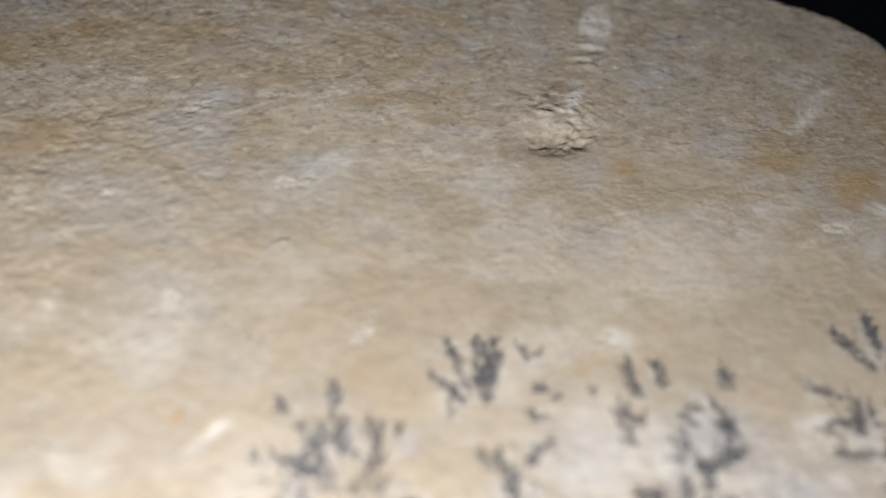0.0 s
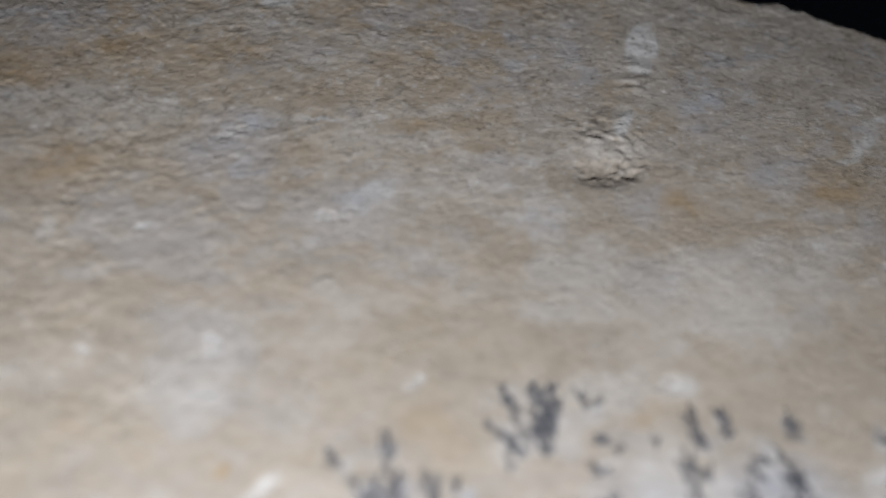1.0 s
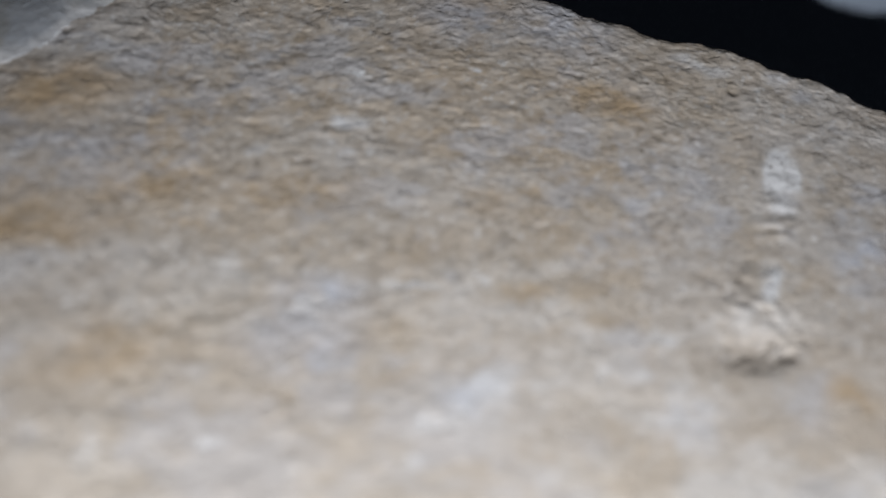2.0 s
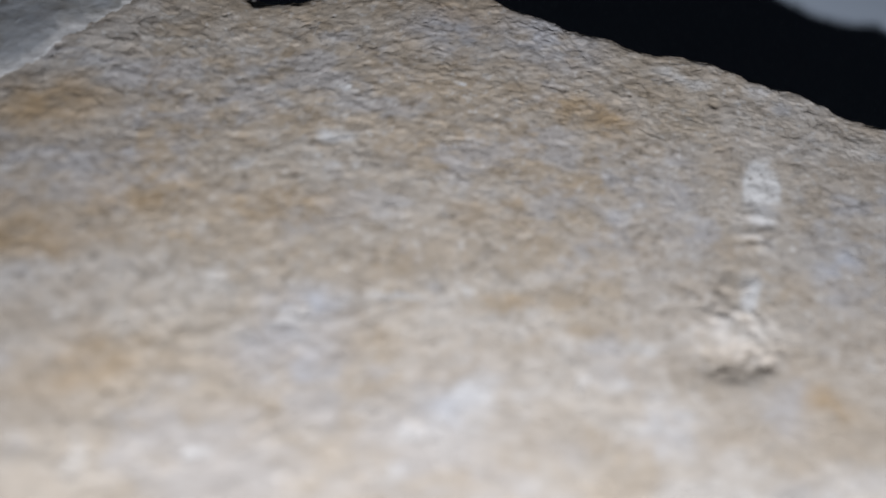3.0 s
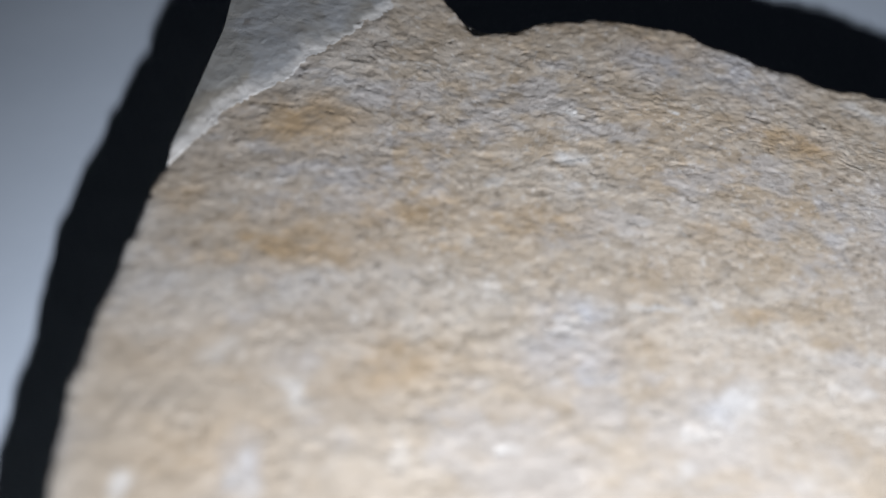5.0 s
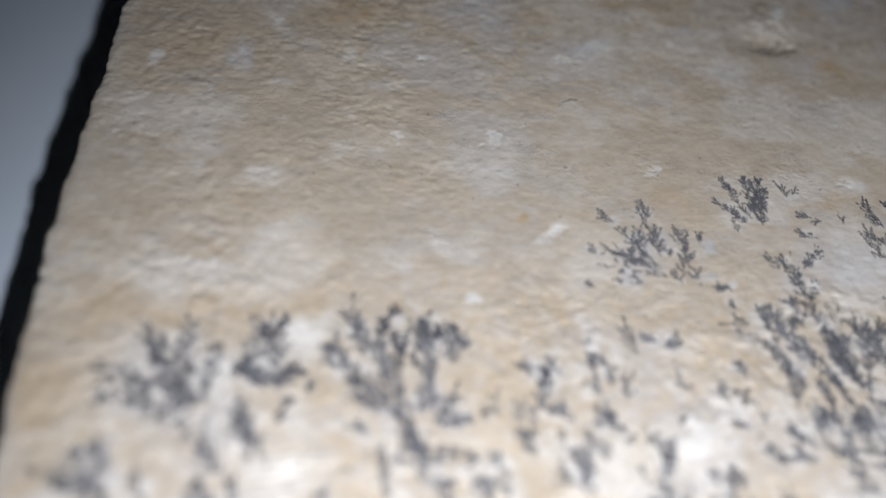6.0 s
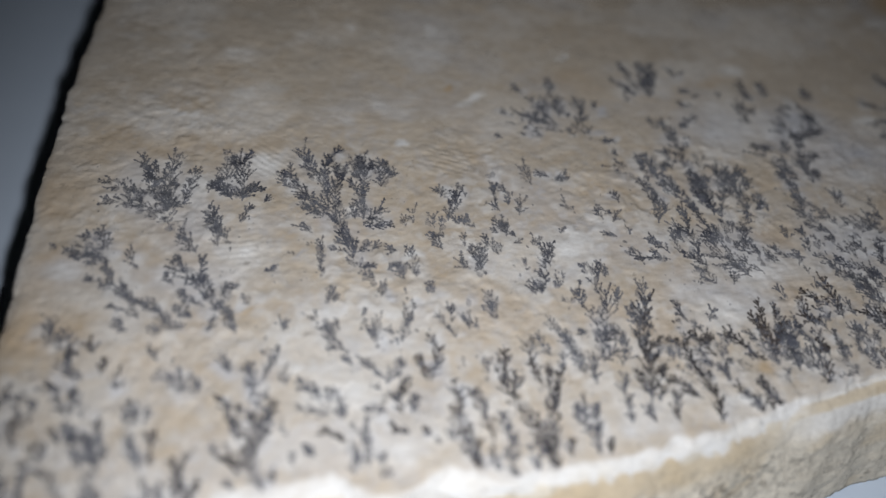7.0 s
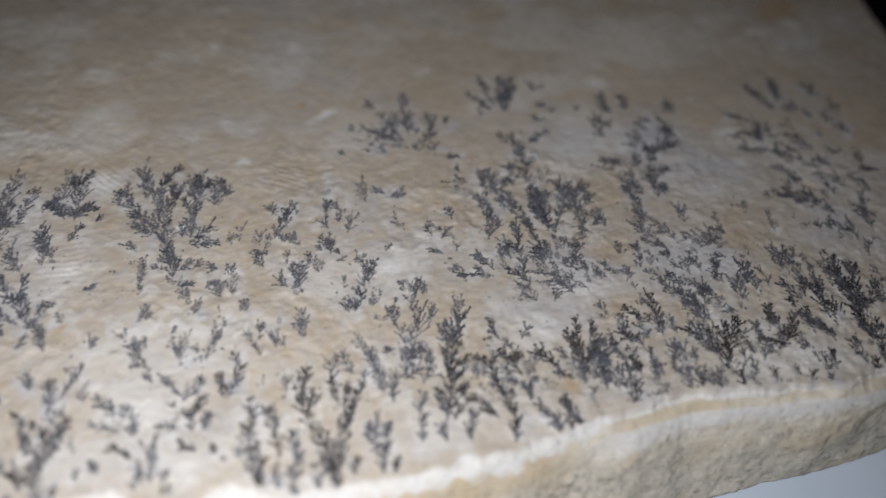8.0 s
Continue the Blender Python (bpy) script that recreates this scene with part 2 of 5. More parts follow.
def surface(x, y):
    """Height of the slab's upper face in mm, above the table."""
    x, y = np.asarray(x, float), np.asarray(y, float)
    far = y + 8 * fbm(x, y, 30, 2, 5)
    rough = 0.13 + 0.24 * ramp(far, 64, 84) + 0.56 * ramp(far, 97, 122) + 0.26 * ramp(far, 58, 70) * ramp(34 - x, 0, 22) * (1 - ramp(far, 97, 122))
    h = THICK + 0.35 * fbm(x, y, 45, 2, 1) + 0.07 * fbm(x, y, 9, 3, 2)
    h = h + 0.10 * rough * fbm(x * 0.8, y, 4.5, 3, 4)
    # thin cleaved layers that end in small sharp scarps
    for level, lift, sharp in ((cleavage(x, y), 0.066, 0.13), (4.0 * fbm(x * 0.75, y * 1.1, 3.0, 4, 5, 0.6), 0.040, 0.25)):
        part = level - np.floor(level)
        h = h + rough * lift * (ramp(part, 0.0, sharp) - part) * 1.5 * ramp(grain(x, y, 2.6, 4) + 0.4 * grain(x, y, 7, 2), -0.1, 0.6)
    h = h + rough * (0.05 * np.abs(fbm(x, y, 2.6, 4, 6)) + 0.035 * fbm(x * 0.8, y, 1.1, 3, 7, 0.6))
    h = h + rough * (0.060 * facets(x, y, 2.6, 1.7, 1)[0] + 0.048 * facets(x, y, 1.2, 0.9, 4)[0] + 0.040 * facets(x, y, 0.65, 0.55, 2)[0])
    h = h - 0.12 * crack_mask(x, y) * rough
    h = h + (0.014 + 0.040 * ramp(y, 62, 50)) * fbm(x * 0.75, y * 1.1, 0.9, 3, 3, 0.6)
    # lumpy crust between the growths, with small flat scabs left standing on it
    crusty = ramp(y + 5 * fbm(x, y, 14, 2, 6), 60, 46) * (0.45 + 0.55 * ramp(fbm(x, y, 9, 3, 5), -0.25, 0.3))
    scab = fbm(x * 0.8, y, 1.5, 3, 1, 0.6)
    h = h + crusty * (0.085 * ramp(scab, 0.04, 0.16) + 0.12 * fbm(x * 0.9, y, 1.1, 3, 6, 0.55) + 0.05 * facets(x, y, 1.1, 0.9, 3)[0])
    # scratchy split surface behind the growths, towards the side edge
    scratchy = ramp(30 - x, 0, 20) * ramp(y + 6 * fbm(x, y, 12, 2, 3), 50, 68) * ramp(102 - y, 0, 14) * (0.25 + 0.95 * ramp(fbm(x, y, 7, 3, 4), -0.15, 0.3))
    h = h + scratchy * (0.055 * fbm(x * 0.75, y * 1.1, 0.75, 3, 7, 0.6) + 0.032 * facets(x, y, 1.0, 0.6, 5)[0] + 0.03 * ramp(fbm(x * 0.7, y, 1.6, 3, 2), 0.0, 0.10))
    bruise = bruise_mask(x, y)
    h = h + bruise * (0.06 * facets(x, y, 0.8, 0.6, 4)[0] - 0.05)
    # a crusted knob with a hollow under its front lip
    dx, dy = x - LUMP[0], y - LUMP[1]
    crust = fbm(x, y, 1.9, 4, 2)
    mound = np.exp(-(((dx - 0.2 + 0.25 * (dy - 2.5)) / 4.3) ** 2 + ((dy - 2.6) / np.where(dy > 2.6, 4.8, 2.6)) ** 2) ** 1.3)
    h = h + mound * (0.34 + 0.42 * crust + 0.12 * facets(x, y, 1.3, 1.0, 6)[0])
    hollow = np.exp(-(((dx + 0.5) / 4.2) ** 2 + ((dy + 1.3 - 0.12 * dx - 0.03 * dx ** 2) / 1.6) ** 2) ** 1.6)
    h = h - hollow * (0.30 + 0.42 * np.clip(fbm(x, y, 1.3, 4, 1, 0.6), -0.6, 0.8) + 0.16 * facets(x, y, 1.3, 0.8, 3)[0])
    # rippled scar behind the knob
    sx, sy = x - (58.2 + 0.32 * (y - 95)), y - 103
    h = h + np.exp(-(sx / 1.6) ** 2 - (sy / 4.6) ** 2) * 0.085 * np.sin(2.9 * y + 2.6 * grain(x, y, 2.2, 5))
    # striated patches among the growths
    for px, py, turn in ((-3.6, 45.0, 0.6), (-4.5, 33.0, -0.2), (18.0, 46.5, 0.3)):
        along_it = (x - px) * math.sin(turn) + (y - py) * math.cos(turn)
        h = h + 0.040 * np.sin(along_it * 8.5 + 2.2 * grain(x, y, 2.4, 3)) * np.exp(-(((x - px) / 3.6) ** 2 + ((y - py) / 2.6) ** 2) ** 2)
    # a long raised scratch
    for ax, ay, bx, by in RIDGES:
        ex, ey = bx - ax, by - ay
        t = np.clip(((x - ax) * ex + (y - ay) * ey) / (ex * ex + ey * ey), 0, 1)
        d = np.hypot(x - ax - t * ex, y - ay - t * ey)
        h = h + 0.035 * np.exp(-(d / 0.2) ** 2) * ramp(grain(x, y, 2.4, 5), -0.5, 0.3)
    return h


# ---- stains and mineral growths on the face (mm) ----
STAINS, GROWTHS = [], []


def stain(kind, x, y, rx, ry, turn, strength):
    STAINS.append((kind, x, y, rx, ry, turn, strength))


def grow(x, y, tip_x, tip_y, width, tone):
    """A branching growth from its foot to its tip; tone: 3 faint to 9 black."""
    GROWTHS.append((x, y, tip_x, tip_y, width, tone))


stain("ochre", -10.1, 117.9, 6.5, 3.6, 20, 0.75)
stain("ochre", -12.7, 102.5, 8.0, 3.2, 5, 0.95)
stain("ochre", 0.0, 106.0, 6.0, 2.0, 5, 0.7)
stain("ochre", 14.8, 105.9, 9.0, 2.2, 0, 0.55)
stain("ochre", 16.0, 104.8, 7.0, 2.0, 0, 0.5)
stain("ochre", -6.1, 102.1, 6.0, 3.0, 0, 0.8)
stain("ochre", 47.6, 116.3, 4.0, 3.0, -30, 0.9)
stain("ochre", -9.1, 117.2, 4.0, 2.5, 0, 0.85)
stain("ochre", 44.7, 117.6, 4.0, 3.0, -30, 0.8)
stain("ochre", 32.6, 130.6, 4.0, 2.5, -20, 0.7)
stain("ochre", -21.2, 108.1, 4.0, 3.0, 40, 0.7)
stain("ochre", -13.3, 103.4, 6.0, 3.0, 10, 0.8)
stain("ochre", -8.6, 117.0, 6.0, 3.0, 10, 0.6)
stain("ochre", -21.8, 107.6, 5.0, 3.0, 40, 0.6)
stain("ochre", -16.3, 82.0, 8.0, 4.0, 0, 0.35)
stain("ochre", -21.5, 92.0, 7.0, 4.0, 20, 0.35)
stain("ochre", 0.8, 107.0, 8.0, 3.0, 0, 0.5)
stain("ochre", 33.8, 104.7, 5.0, 2.0, 0, 0.7)
stain("ochre", -0.4, 89.8, 6.0, 3.0, 10, 0.6)
stain("ochre", 80.1, 86.7, 3.2, 2.6, 0, 0.8)
stain("ochre", 87.6, 82.0, 4.0, 3.0, 0, 0.8)
stain("ochre", 62.5, 84.7, 2.5, 1.6, 0, 0.8)
stain("ochre", 35.1, 95.6, 3.0, 1.0, 0, 0.7)
stain("ochre", 54.5, 62.5, 2.6, 1.4, 0, 0.7)
stain("ochre", 34.2, 61.1, 4.0, 3.0, 0, 0.35)
stain("ochre", 50.7, 18.9, 1.2, 1.0, 0, 0.9)
stain("ochre", 4.7, 36.5, 1.0, 0.5, 0, 0.9)
stain("ochre", -22.9, 39.7, 8.0, 5.0, 10, 0.45)
stain("ochre", -12.7, 22.2, 9.0, 3.0, 0, 0.35)
stain("ochre", 20.8, 26.5, 5.0, 3.0, 0, 0.25)
stain("ochre", 40.1, 24.2, 6.0, 3.0, 0, 0.35)
stain("ochre", 56.3, 28.0, 3.0, 3.0, 0, 0.45)
stain("ochre", -14.4, 46.9, 14.0, 3.0, 0, 0.4)
stain("grey", 33.4, 128.1, 7.0, 3.0, -10, 0.7)
stain("grey", 42.2, 127.6, 7.0, 4.0, -10, 0.7)
stain("grey", 15.5, 92.3, 5.0, 3.0, 20, 0.5)
stain("grey", 29.0, 84.4, 7.0, 4.5, 15, 0.35)
stain("pale", 29.5, 84.6, 6.0, 3.6, 15, 0.3)
stain("grey", 16.4, 94.4, 3.5, 2.4, 10, 0.8)
stain("grey", 17.1, 89.1, 3.0, 2.0, 0, 0.7)
stain("grey", 28.7, 85.2, 4.0, 1.8, 20, 0.7)
stain("grey", 16.5, 94.7, 2.6, 1.2, 0, 0.8)
stain("grey", 17.1, 89.8, 3.5, 2.0, 0, 0.5)
stain("grey", 43.1, 89.0, 3.0, 2.0, 0, 0.5)
stain("grey", 67.7, 98.6, 3.0, 5.0, -15, 0.9)
stain("grey", 58.7, 84.4, 3.0, 3.0, 0, 0.5)
stain("grey", 53.6, 106.0, 3.0, 6.0, -10, 0.6)
stain("grey", 74.2, 89.1, 4.0, 3.0, 0, 0.5)
stain("grey", 50.1, 27.8, 5.0, 3.0, 0, 0.6)
stain("grey", 52.2, 33.8, 6.0, 4.0, 0, 0.9)
stain("grey", 65.4, 35.0, 7.0, 5.0, 0, 0.9)
stain("grey", 70.4, 49.9, 9.0, 6.0, 0, 0.75)
stain("grey", 52.8, 53.9, 6.0, 4.0, 0, 0.6)
stain("grey", 84.7, 41.4, 8.0, 6.0, 0, 0.6)
stain("pale", 57.2, 32.0, 3.0, 1.6, 0, 0.6)
stain("pale", 52.5, 30.8, 3.0, 1.2, 0, 0.6)
stain("pale", 31.7, 33.1, 3.0, 1.6, 40, 0.7)
stain("pale", -3.4, 44.1, 2.5, 2.0, 30, 0.9)
stain("grey", -10.4, 35.9, 3.0, 5.0, 0, 0.5)
stain("grey", -14.9, 39.2, 4.0, 5.0, 0, 0.5)
stain("grey", -14.7, 25.8, 3.0, 6.0, 10, 0.4)
stain("pale", 62.2, 107.1, 1.7, 3.6, -12, 3)
stain("pale", 25.1, 95.4, 4.6, 0.3, 12, 0.8)
stain("dark", 15.8, 93.0, 2.2, 0.2, 5, 0.5)
stain("dark", 26.8, 75.9, 1.6, 0.1, 8, 1.2)
stain("dark", 67.6, 95.0, 1.4, 0.3, 10, 0.8)
stain("pale", 37.7, 97.4, 5.0, 0.8, 5, 0.4)
stain("pale", 57.7, 94.9, 1.5, 2.4, -15, 1.3)
stain("pale", 56.8, 92.6, 4.0, 2.2, 0, 0.5)
stain("ochre", 17.9, 59.7, 0.6, 0.6, 0, 1.6)
stain("pale", 57.9, 65.0, 2.2, 1.6, 0, 0.7)
stain("pale", 24.9, 53.8, 3.0, 4.0, -15, 0.4)
stain("pale", 74.4, 56.4, 2.0, 1.2, 0, 0.9)
stain("pale", 47.5, 89.5, 2.0, 0.8, 0, 0.6)
stain("pale", 84.2, 92.8, 0.7, 2.4, -35, 0.9)
stain("pale", 86.6, 94.4, 0.9, 2.2, -40, 1.0)
stain("pale", 88.2, 96.4, 1.6, 0.7, 20, 0.9)
stain("pale", 82.6, 90.6, 1.8, 0.6, 30, 0.6)
stain("pale", 21.7, 56.9, 2.2, 1.0, 35, 1.1)
stain("pale", 20.5, 55.9, 1.4, 0.7, 20, 0.8)
stain("pale", 8.9, 81.9, 0.5, 0.3, 40, 1)
stain("pale", 25.0, 79.6, 1.5, 0.6, 10, 0.6)
stain("pale", 17.0, 68.1, 1.5, 3.0, -20, 0.5)
stain("pale", 20.3, 120.0, 0.4, 0.5, 0, 1)
stain("pale", 31.8, 121.7, 0.5, 0.4, 0, 1)
stain("pale", 19.8, 114.2, 2.0, 1.0, 0, 0.8)
stain("pale", 11.3, 110.5, 1.2, 0.8, 0, 0.7)
stain("pale", 57.0, 122.5, 3.0, 1.0, -10, 0.6)
stain("pale", 89.1, 79.0, 2.0, 1.0, 0, 0.8)
stain("pale", 82.4, 76.9, 2.0, 0.8, 0, 0.8)
stain("pale", -22.6, 80.0, 0.7, 1.6, 20, 0.7)
stain("pale", -9.1, 87.8, 0.8, 2.0, 30, 0.7)
stain("pale", -15.7, 90.9, 2.2, 0.9, 20, 0.35)
stain("pale", -8.8, 62.4, 3.5, 1.5, 0, 0.7)
stain("pale", 22.0, 56.9, 2.0, 0.9, 30, 0.8)
stain("pale", 15.5, 65.3, 3.0, 0.8, 0, 0.6)
stain("pale", -14.9, 70.1, 3.0, 2.0, 0, 0.5)
stain("pale", 31.8, 33.2, 2.2, 1.2, 20, 0.9)
stain("pale", -2.2, 44.7, 3.0, 1.4, 40, 0.7)
stain("pale", -3.9, 31.9, 3.0, 2.0, 0, 0.6)
stain("pale", 7.0, 15.8, 5.0, 2.4, 0, 0.9)
stain("pale", 14.1, 11.4, 7.0, 2.2, 10, 0.5)
stain("pale", 2.3, 11.1, 4.0, 2.5, 0, 0.45)
stain("pale", 38.1, 15.4, 7.0, 2.0, 15, 0.6)
stain("pale", -19.3, 24.9, 6.0, 2.0, 0, 0.4)
stain("pale", 13.2, 48.8, 1.0, 0.6, 0, 0.9)
stain("pale", 13.6, 32.2, 1.2, 0.4, 0, 0.9)
stain("pale", 55.8, 21.0, 3.0, 1.5, 15, 0.5)
stain("pale", 74.1, 22.9, 8.0, 1.6, 10, 0.9)
stain("pale", 70.8, 46.2, 1.6, 0.8, 0, 0.7)
stain("pale", 47.7, 26.0, 3.0, 1.4, 0, 0.6)
stain("pale", 66.7, 28.3, 2.0, 1.6, 0, 0.5)
stain("ochre", -27.8, 38.5, 9.0, 5.0, 10, 0.9)
stain("ochre", -22.0, 21.8, 6.0, 3.0, 0, 0.8)
stain("ochre", -11.4, 18.6, 7.0, 3.0, 0, 0.6)
stain("ochre", -25.6, 28.4, 5.0, 4.0, 0, 0.8)
stain("ochre", -25.9, 39.9, 4.0, 4.0, 0, 0.7)
stain("ochre", 55.8, 36.2, 3.0, 2.0, 0, 0.7)
stain("ochre", 71.7, 39.2, 3.0, 3.0, 0, 0.5)
stain("grey", 46.1, 29.1, 5.0, 3.0, 0, 0.8)
stain("grey", 63.9, 54.4, 6.0, 4.0, 0, 0.8)
stain("grey", -8.9, 28.0, 5.0, 3.0, 0, 0.7)
stain("grey", -17.6, 40.3, 3.0, 4.0, 0, 0.6)
stain("ochre", -3.0, 24.9, 1.6, 0.4, 20, 0.9)
stain("ochre", -23.4, 27.0, 1.5, 0.5, 0, 0.8)
stain("dark", -16.6, 76.3, 2.2, 0.35, -8, 0.7)
stain("grey", -15.6, 75.2, 0.6, 1.6, 0, 0.8)
stain("pale", -15.6, 71.0, 0.25, 4.2, 0, 0.7)
stain("pale", -7.6, 76.8, 1.8, 0.6, 10, 0.6)
stain("pale", -12.8, 80.4, 1.0, 2.2, 20, 0.28)
stain("grey", -12.6, 81.0, 1.8, 2.4, 0, 0.6)
stain("pale", 31.5, 86.0, 4.2, 2.2, 10, 0.5)
stain("pale", 36.0, 85.9, 1.6, 0.6, -8, 0.8)
stain("pale", 0.2, 81.6, 0.7, 2.2, 10, 0.3)
stain("pale", 9.0, 81.7, 1.2, 0.5, 20, 0.35)
stain("pale", -5.0, 31.2, 3.2, 5.0, 0, 0.4)
stain("pale", 74.0, 22.8, 3.4, 1.8, 5, 0.8)
stain("pale", 46.9, 14.9, 4.6, 1.6, 12, 0.8)
stain("pale", 55.5, 16.9, 1.6, 1.0, 15, 0.8)
stain("pale", 46.5, 25.6, 2.0, 1.4, 20, 0.6)
stain("ochre", 50.7, 19.1, 0.9, 1.0, 0, 0.9)
stain("pale", 6.3, 17.8, 3.6, 2.4, 0, 0.65)
stain("pale", 10.8, 17.6, 3.0, 2.0, 0, 0.55)
stain("pale", 47.1, 25.8, 3.6, 2.6, 0, 0.65)
stain("pale", 73.5, 23.0, 4.6, 1.8, 5, 0.8)
stain("grey", -21.9, 28.4, 3.2, 2.0, 0, 0.6)
stain("pale", -21.9, 28.2, 2.4, 1.2, 0, 0.45)

grow(-5.9, 24.6, -8.0, 28.0, 1.3, 6)
grow(-6.2, 24.6, -5.5, 27.7, 0.7, 6)
grow(-5.8, 24.6, -4.6, 27.4, 0.6, 5)
grow(-7.2, 25.2, -9.8, 26.6, 0.6, 6)
grow(-10.7, 27.5, -11.5, 28.6, 0.6, 6)
grow(-8.0, 27.6, -11.0, 30.7, 1.1, 6)
grow(-8.3, 28.0, -8.2, 30.8, 0.7, 5)
grow(-9.6, 31.6, -12.4, 35.7, 1.0, 5)
grow(-9.0, 31.6, -10.8, 34.7, 1.0, 6)
grow(-12.6, 35.7, -14.6, 36.2, 0.6, 7)
grow(-13.1, 36.6, -19.6, 38.1, 1.0, 6)
grow(-16.0, 38.2, -19.9, 40.9, 1.2, 6)
grow(-12.4, 36.6, -16.0, 43.3, 1.4, 5)
grow(-12.4, 36.6, -17.0, 44.7, 0.9, 5)
grow(-12.2, 37.0, -13.3, 45.1, 1.3, 6)
grow(-12.6, 37.5, -11.4, 38.3, 0.8, 7)
grow(-11.4, 38.4, -10.8, 42.7, 1.2, 6)
grow(-6.9, 32.6, -8.5, 37.7, 1.3, 5)
grow(-5.2, 38.8, -6.5, 45.4, 1.8, 7)
grow(-5.5, 39.5, -7.9, 40.9, 1.1, 7)
grow(-6.2, 38.9, -8.5, 40.9, 0.9, 7)
grow(-5.2, 39.2, -3.8, 40.7, 0.9, 7)
grow(-4.6, 37.0, -4.2, 37.9, 0.7, 7)
grow(-5.1, 35.8, -4.7, 36.6, 0.5, 7)
grow(-6.1, 43.9, -7.7, 45.3, 0.7, 6)
grow(-6.1, 43.9, -5.1, 45.7, 0.7, 6)
grow(-2.8, 38.7, -2.4, 39.4, 0.5, 7)
grow(-17.4, 30.2, -20.7, 31.0, 0.9, 5)
grow(-18.3, 31.2, -23.4, 31.7, 0.9, 5)
grow(-18.4, 31.6, -20.7, 33.5, 0.9, 5)
grow(-18.1, 31.6, -19.3, 34.0, 0.9, 5)
grow(-18.6, 29.8, -19.5, 30.0, 0.4, 5)
grow(-20.5, 30.1, -21.2, 30.5, 0.5, 6)
grow(-14.5, 29.3, -15.8, 31.3, 0.9, 6)
grow(-13.3, 25.1, -15.5, 26.9, 0.8, 6)
grow(-15.0, 26.1, -17.8, 29.2, 1.0, 5)
grow(-16.8, 27.2, -19.1, 28.1, 0.7, 5)
grow(-14.6, 24.3, -16.2, 24.8, 0.6, 6)
grow(-11.6, 24.4, -13.4, 25.4, 0.5, 5)
grow(-11.0, 24.4, -12.5, 25.5, 0.5, 5)
grow(-9.1, 22.2, -9.6, 24.8, 1.0, 6)
grow(-9.1, 22.2, -11.3, 24.0, 0.9, 5)
grow(-14.6, 22.8, -15.1, 23.1, 0.5, 7)
grow(-14.1, 22.1, -15.4, 22.5, 0.5, 5)
grow(-6.8, 22.3, -6.1, 23.5, 0.6, 4)
grow(-8.2, 23.8, -8.6, 24.1, 0.4, 7)
grow(-20.5, 19.7, -21.6, 22.9, 1.0, 4)
grow(-20.2, 19.7, -19.9, 21.8, 0.8, 4)
grow(-17.9, 19.4, -18.8, 19.7, 0.6, 8)
grow(-16.7, 19.5, -17.3, 20.5, 0.9, 8)
grow(-15.7, 17.4, -15.6, 18.5, 0.6, 8)
grow(-17.7, 16.7, -19.1, 18.7, 1.0, 7)
grow(-16.9, 16.7, -18.0, 17.7, 0.6, 7)
grow(-18.7, 15.8, -19.8, 16.1, 0.8, 7)
grow(-13.5, 15.2, -14.1, 16.8, 1.1, 8)
grow(-6.8, 15.7, -10.2, 17.3, 1.1, 5)
grow(-6.8, 15.7, -9.0, 18.3, 0.8, 4)
grow(-6.2, 15.5, -7.1, 17.4, 0.8, 4)
grow(-24.3, 13.5, -23.7, 15.2, 0.5, 8)
grow(-21.2, 12.0, -22.3, 14.9, 0.8, 7)
grow(-20.7, 12.4, -21.0, 14.3, 0.5, 5)
grow(-21.5, 10.2, -22.2, 12.3, 0.8, 8)
grow(-22.8, 10.5, -23.3, 11.1, 0.4, 4)
grow(-19.4, 8.7, -19.9, 10.0, 0.7, 9)
grow(-19.1, 9.0, -19.0, 9.9, 0.5, 9)
grow(-18.0, 7.3, -18.6, 7.9, 0.7, 9)
grow(-19.8, 8.1, -20.2, 8.6, 0.4, 7)
grow(-17.7, 13.4, -18.9, 14.7, 0.8, 8)
grow(-17.2, 13.4, -17.7, 15.4, 0.7, 7)
grow(-16.3, 13.1, -17.0, 14.7, 0.8, 5)
grow(-17.8, 10.6, -18.4, 11.8, 0.7, 7)
grow(-18.6, 1.2, -20.6, 4.7, 0.7, 7)
grow(-18.6, 1.2, -20.0, 7.0, 0.7, 5)
grow(-17.8, 1.2, -18.3, 4.7, 0.7, 7)
grow(-17.7, 1.5, -17.4, 3.1, 0.8, 9)
grow(-18.5, 1.0, -19.1, 2.2, 0.8, 9)
grow(-19.8, 3.6, -22.3, 8.1, 0.8, 7)
grow(-19.7, 5.8, -19.9, 7.5, 0.5, 4)
grow(-13.1, 1.1, -15.8, 4.8, 0.5, 8)
grow(-15.8, 4.8, -17.6, 7.6, 0.5, 8)
grow(-13.4, 1.5, -14.8, 7.1, 0.8, 5)
grow(-14.4, 5.3, -14.4, 7.7, 0.9, 8)
grow(-13.5, 5.1, -13.6, 6.2, 0.6, 7)
grow(-15.4, 8.2, -17.3, 11.8, 0.7, 5)
grow(-13.9, 8.6, -14.9, 10.7, 0.7, 7)
grow(-13.4, 8.9, -14.8, 12.5, 0.6, 7)
grow(-13.8, 8.3, -15.6, 11.3, 0.4, 5)
grow(-12.8, 3.1, -14.5, 5.9, 0.5, 5)
grow(-12.8, 2.1, -13.2, 3.7, 0.5, 4)
grow(-11.5, 0.8, -11.9, 2.6, 0.6, 5)
grow(-15.2, 1.8, -16.0, 2.6, 0.5, 4)
grow(-15.4, 10.6, -17.2, 12.1, 0.6, 7)
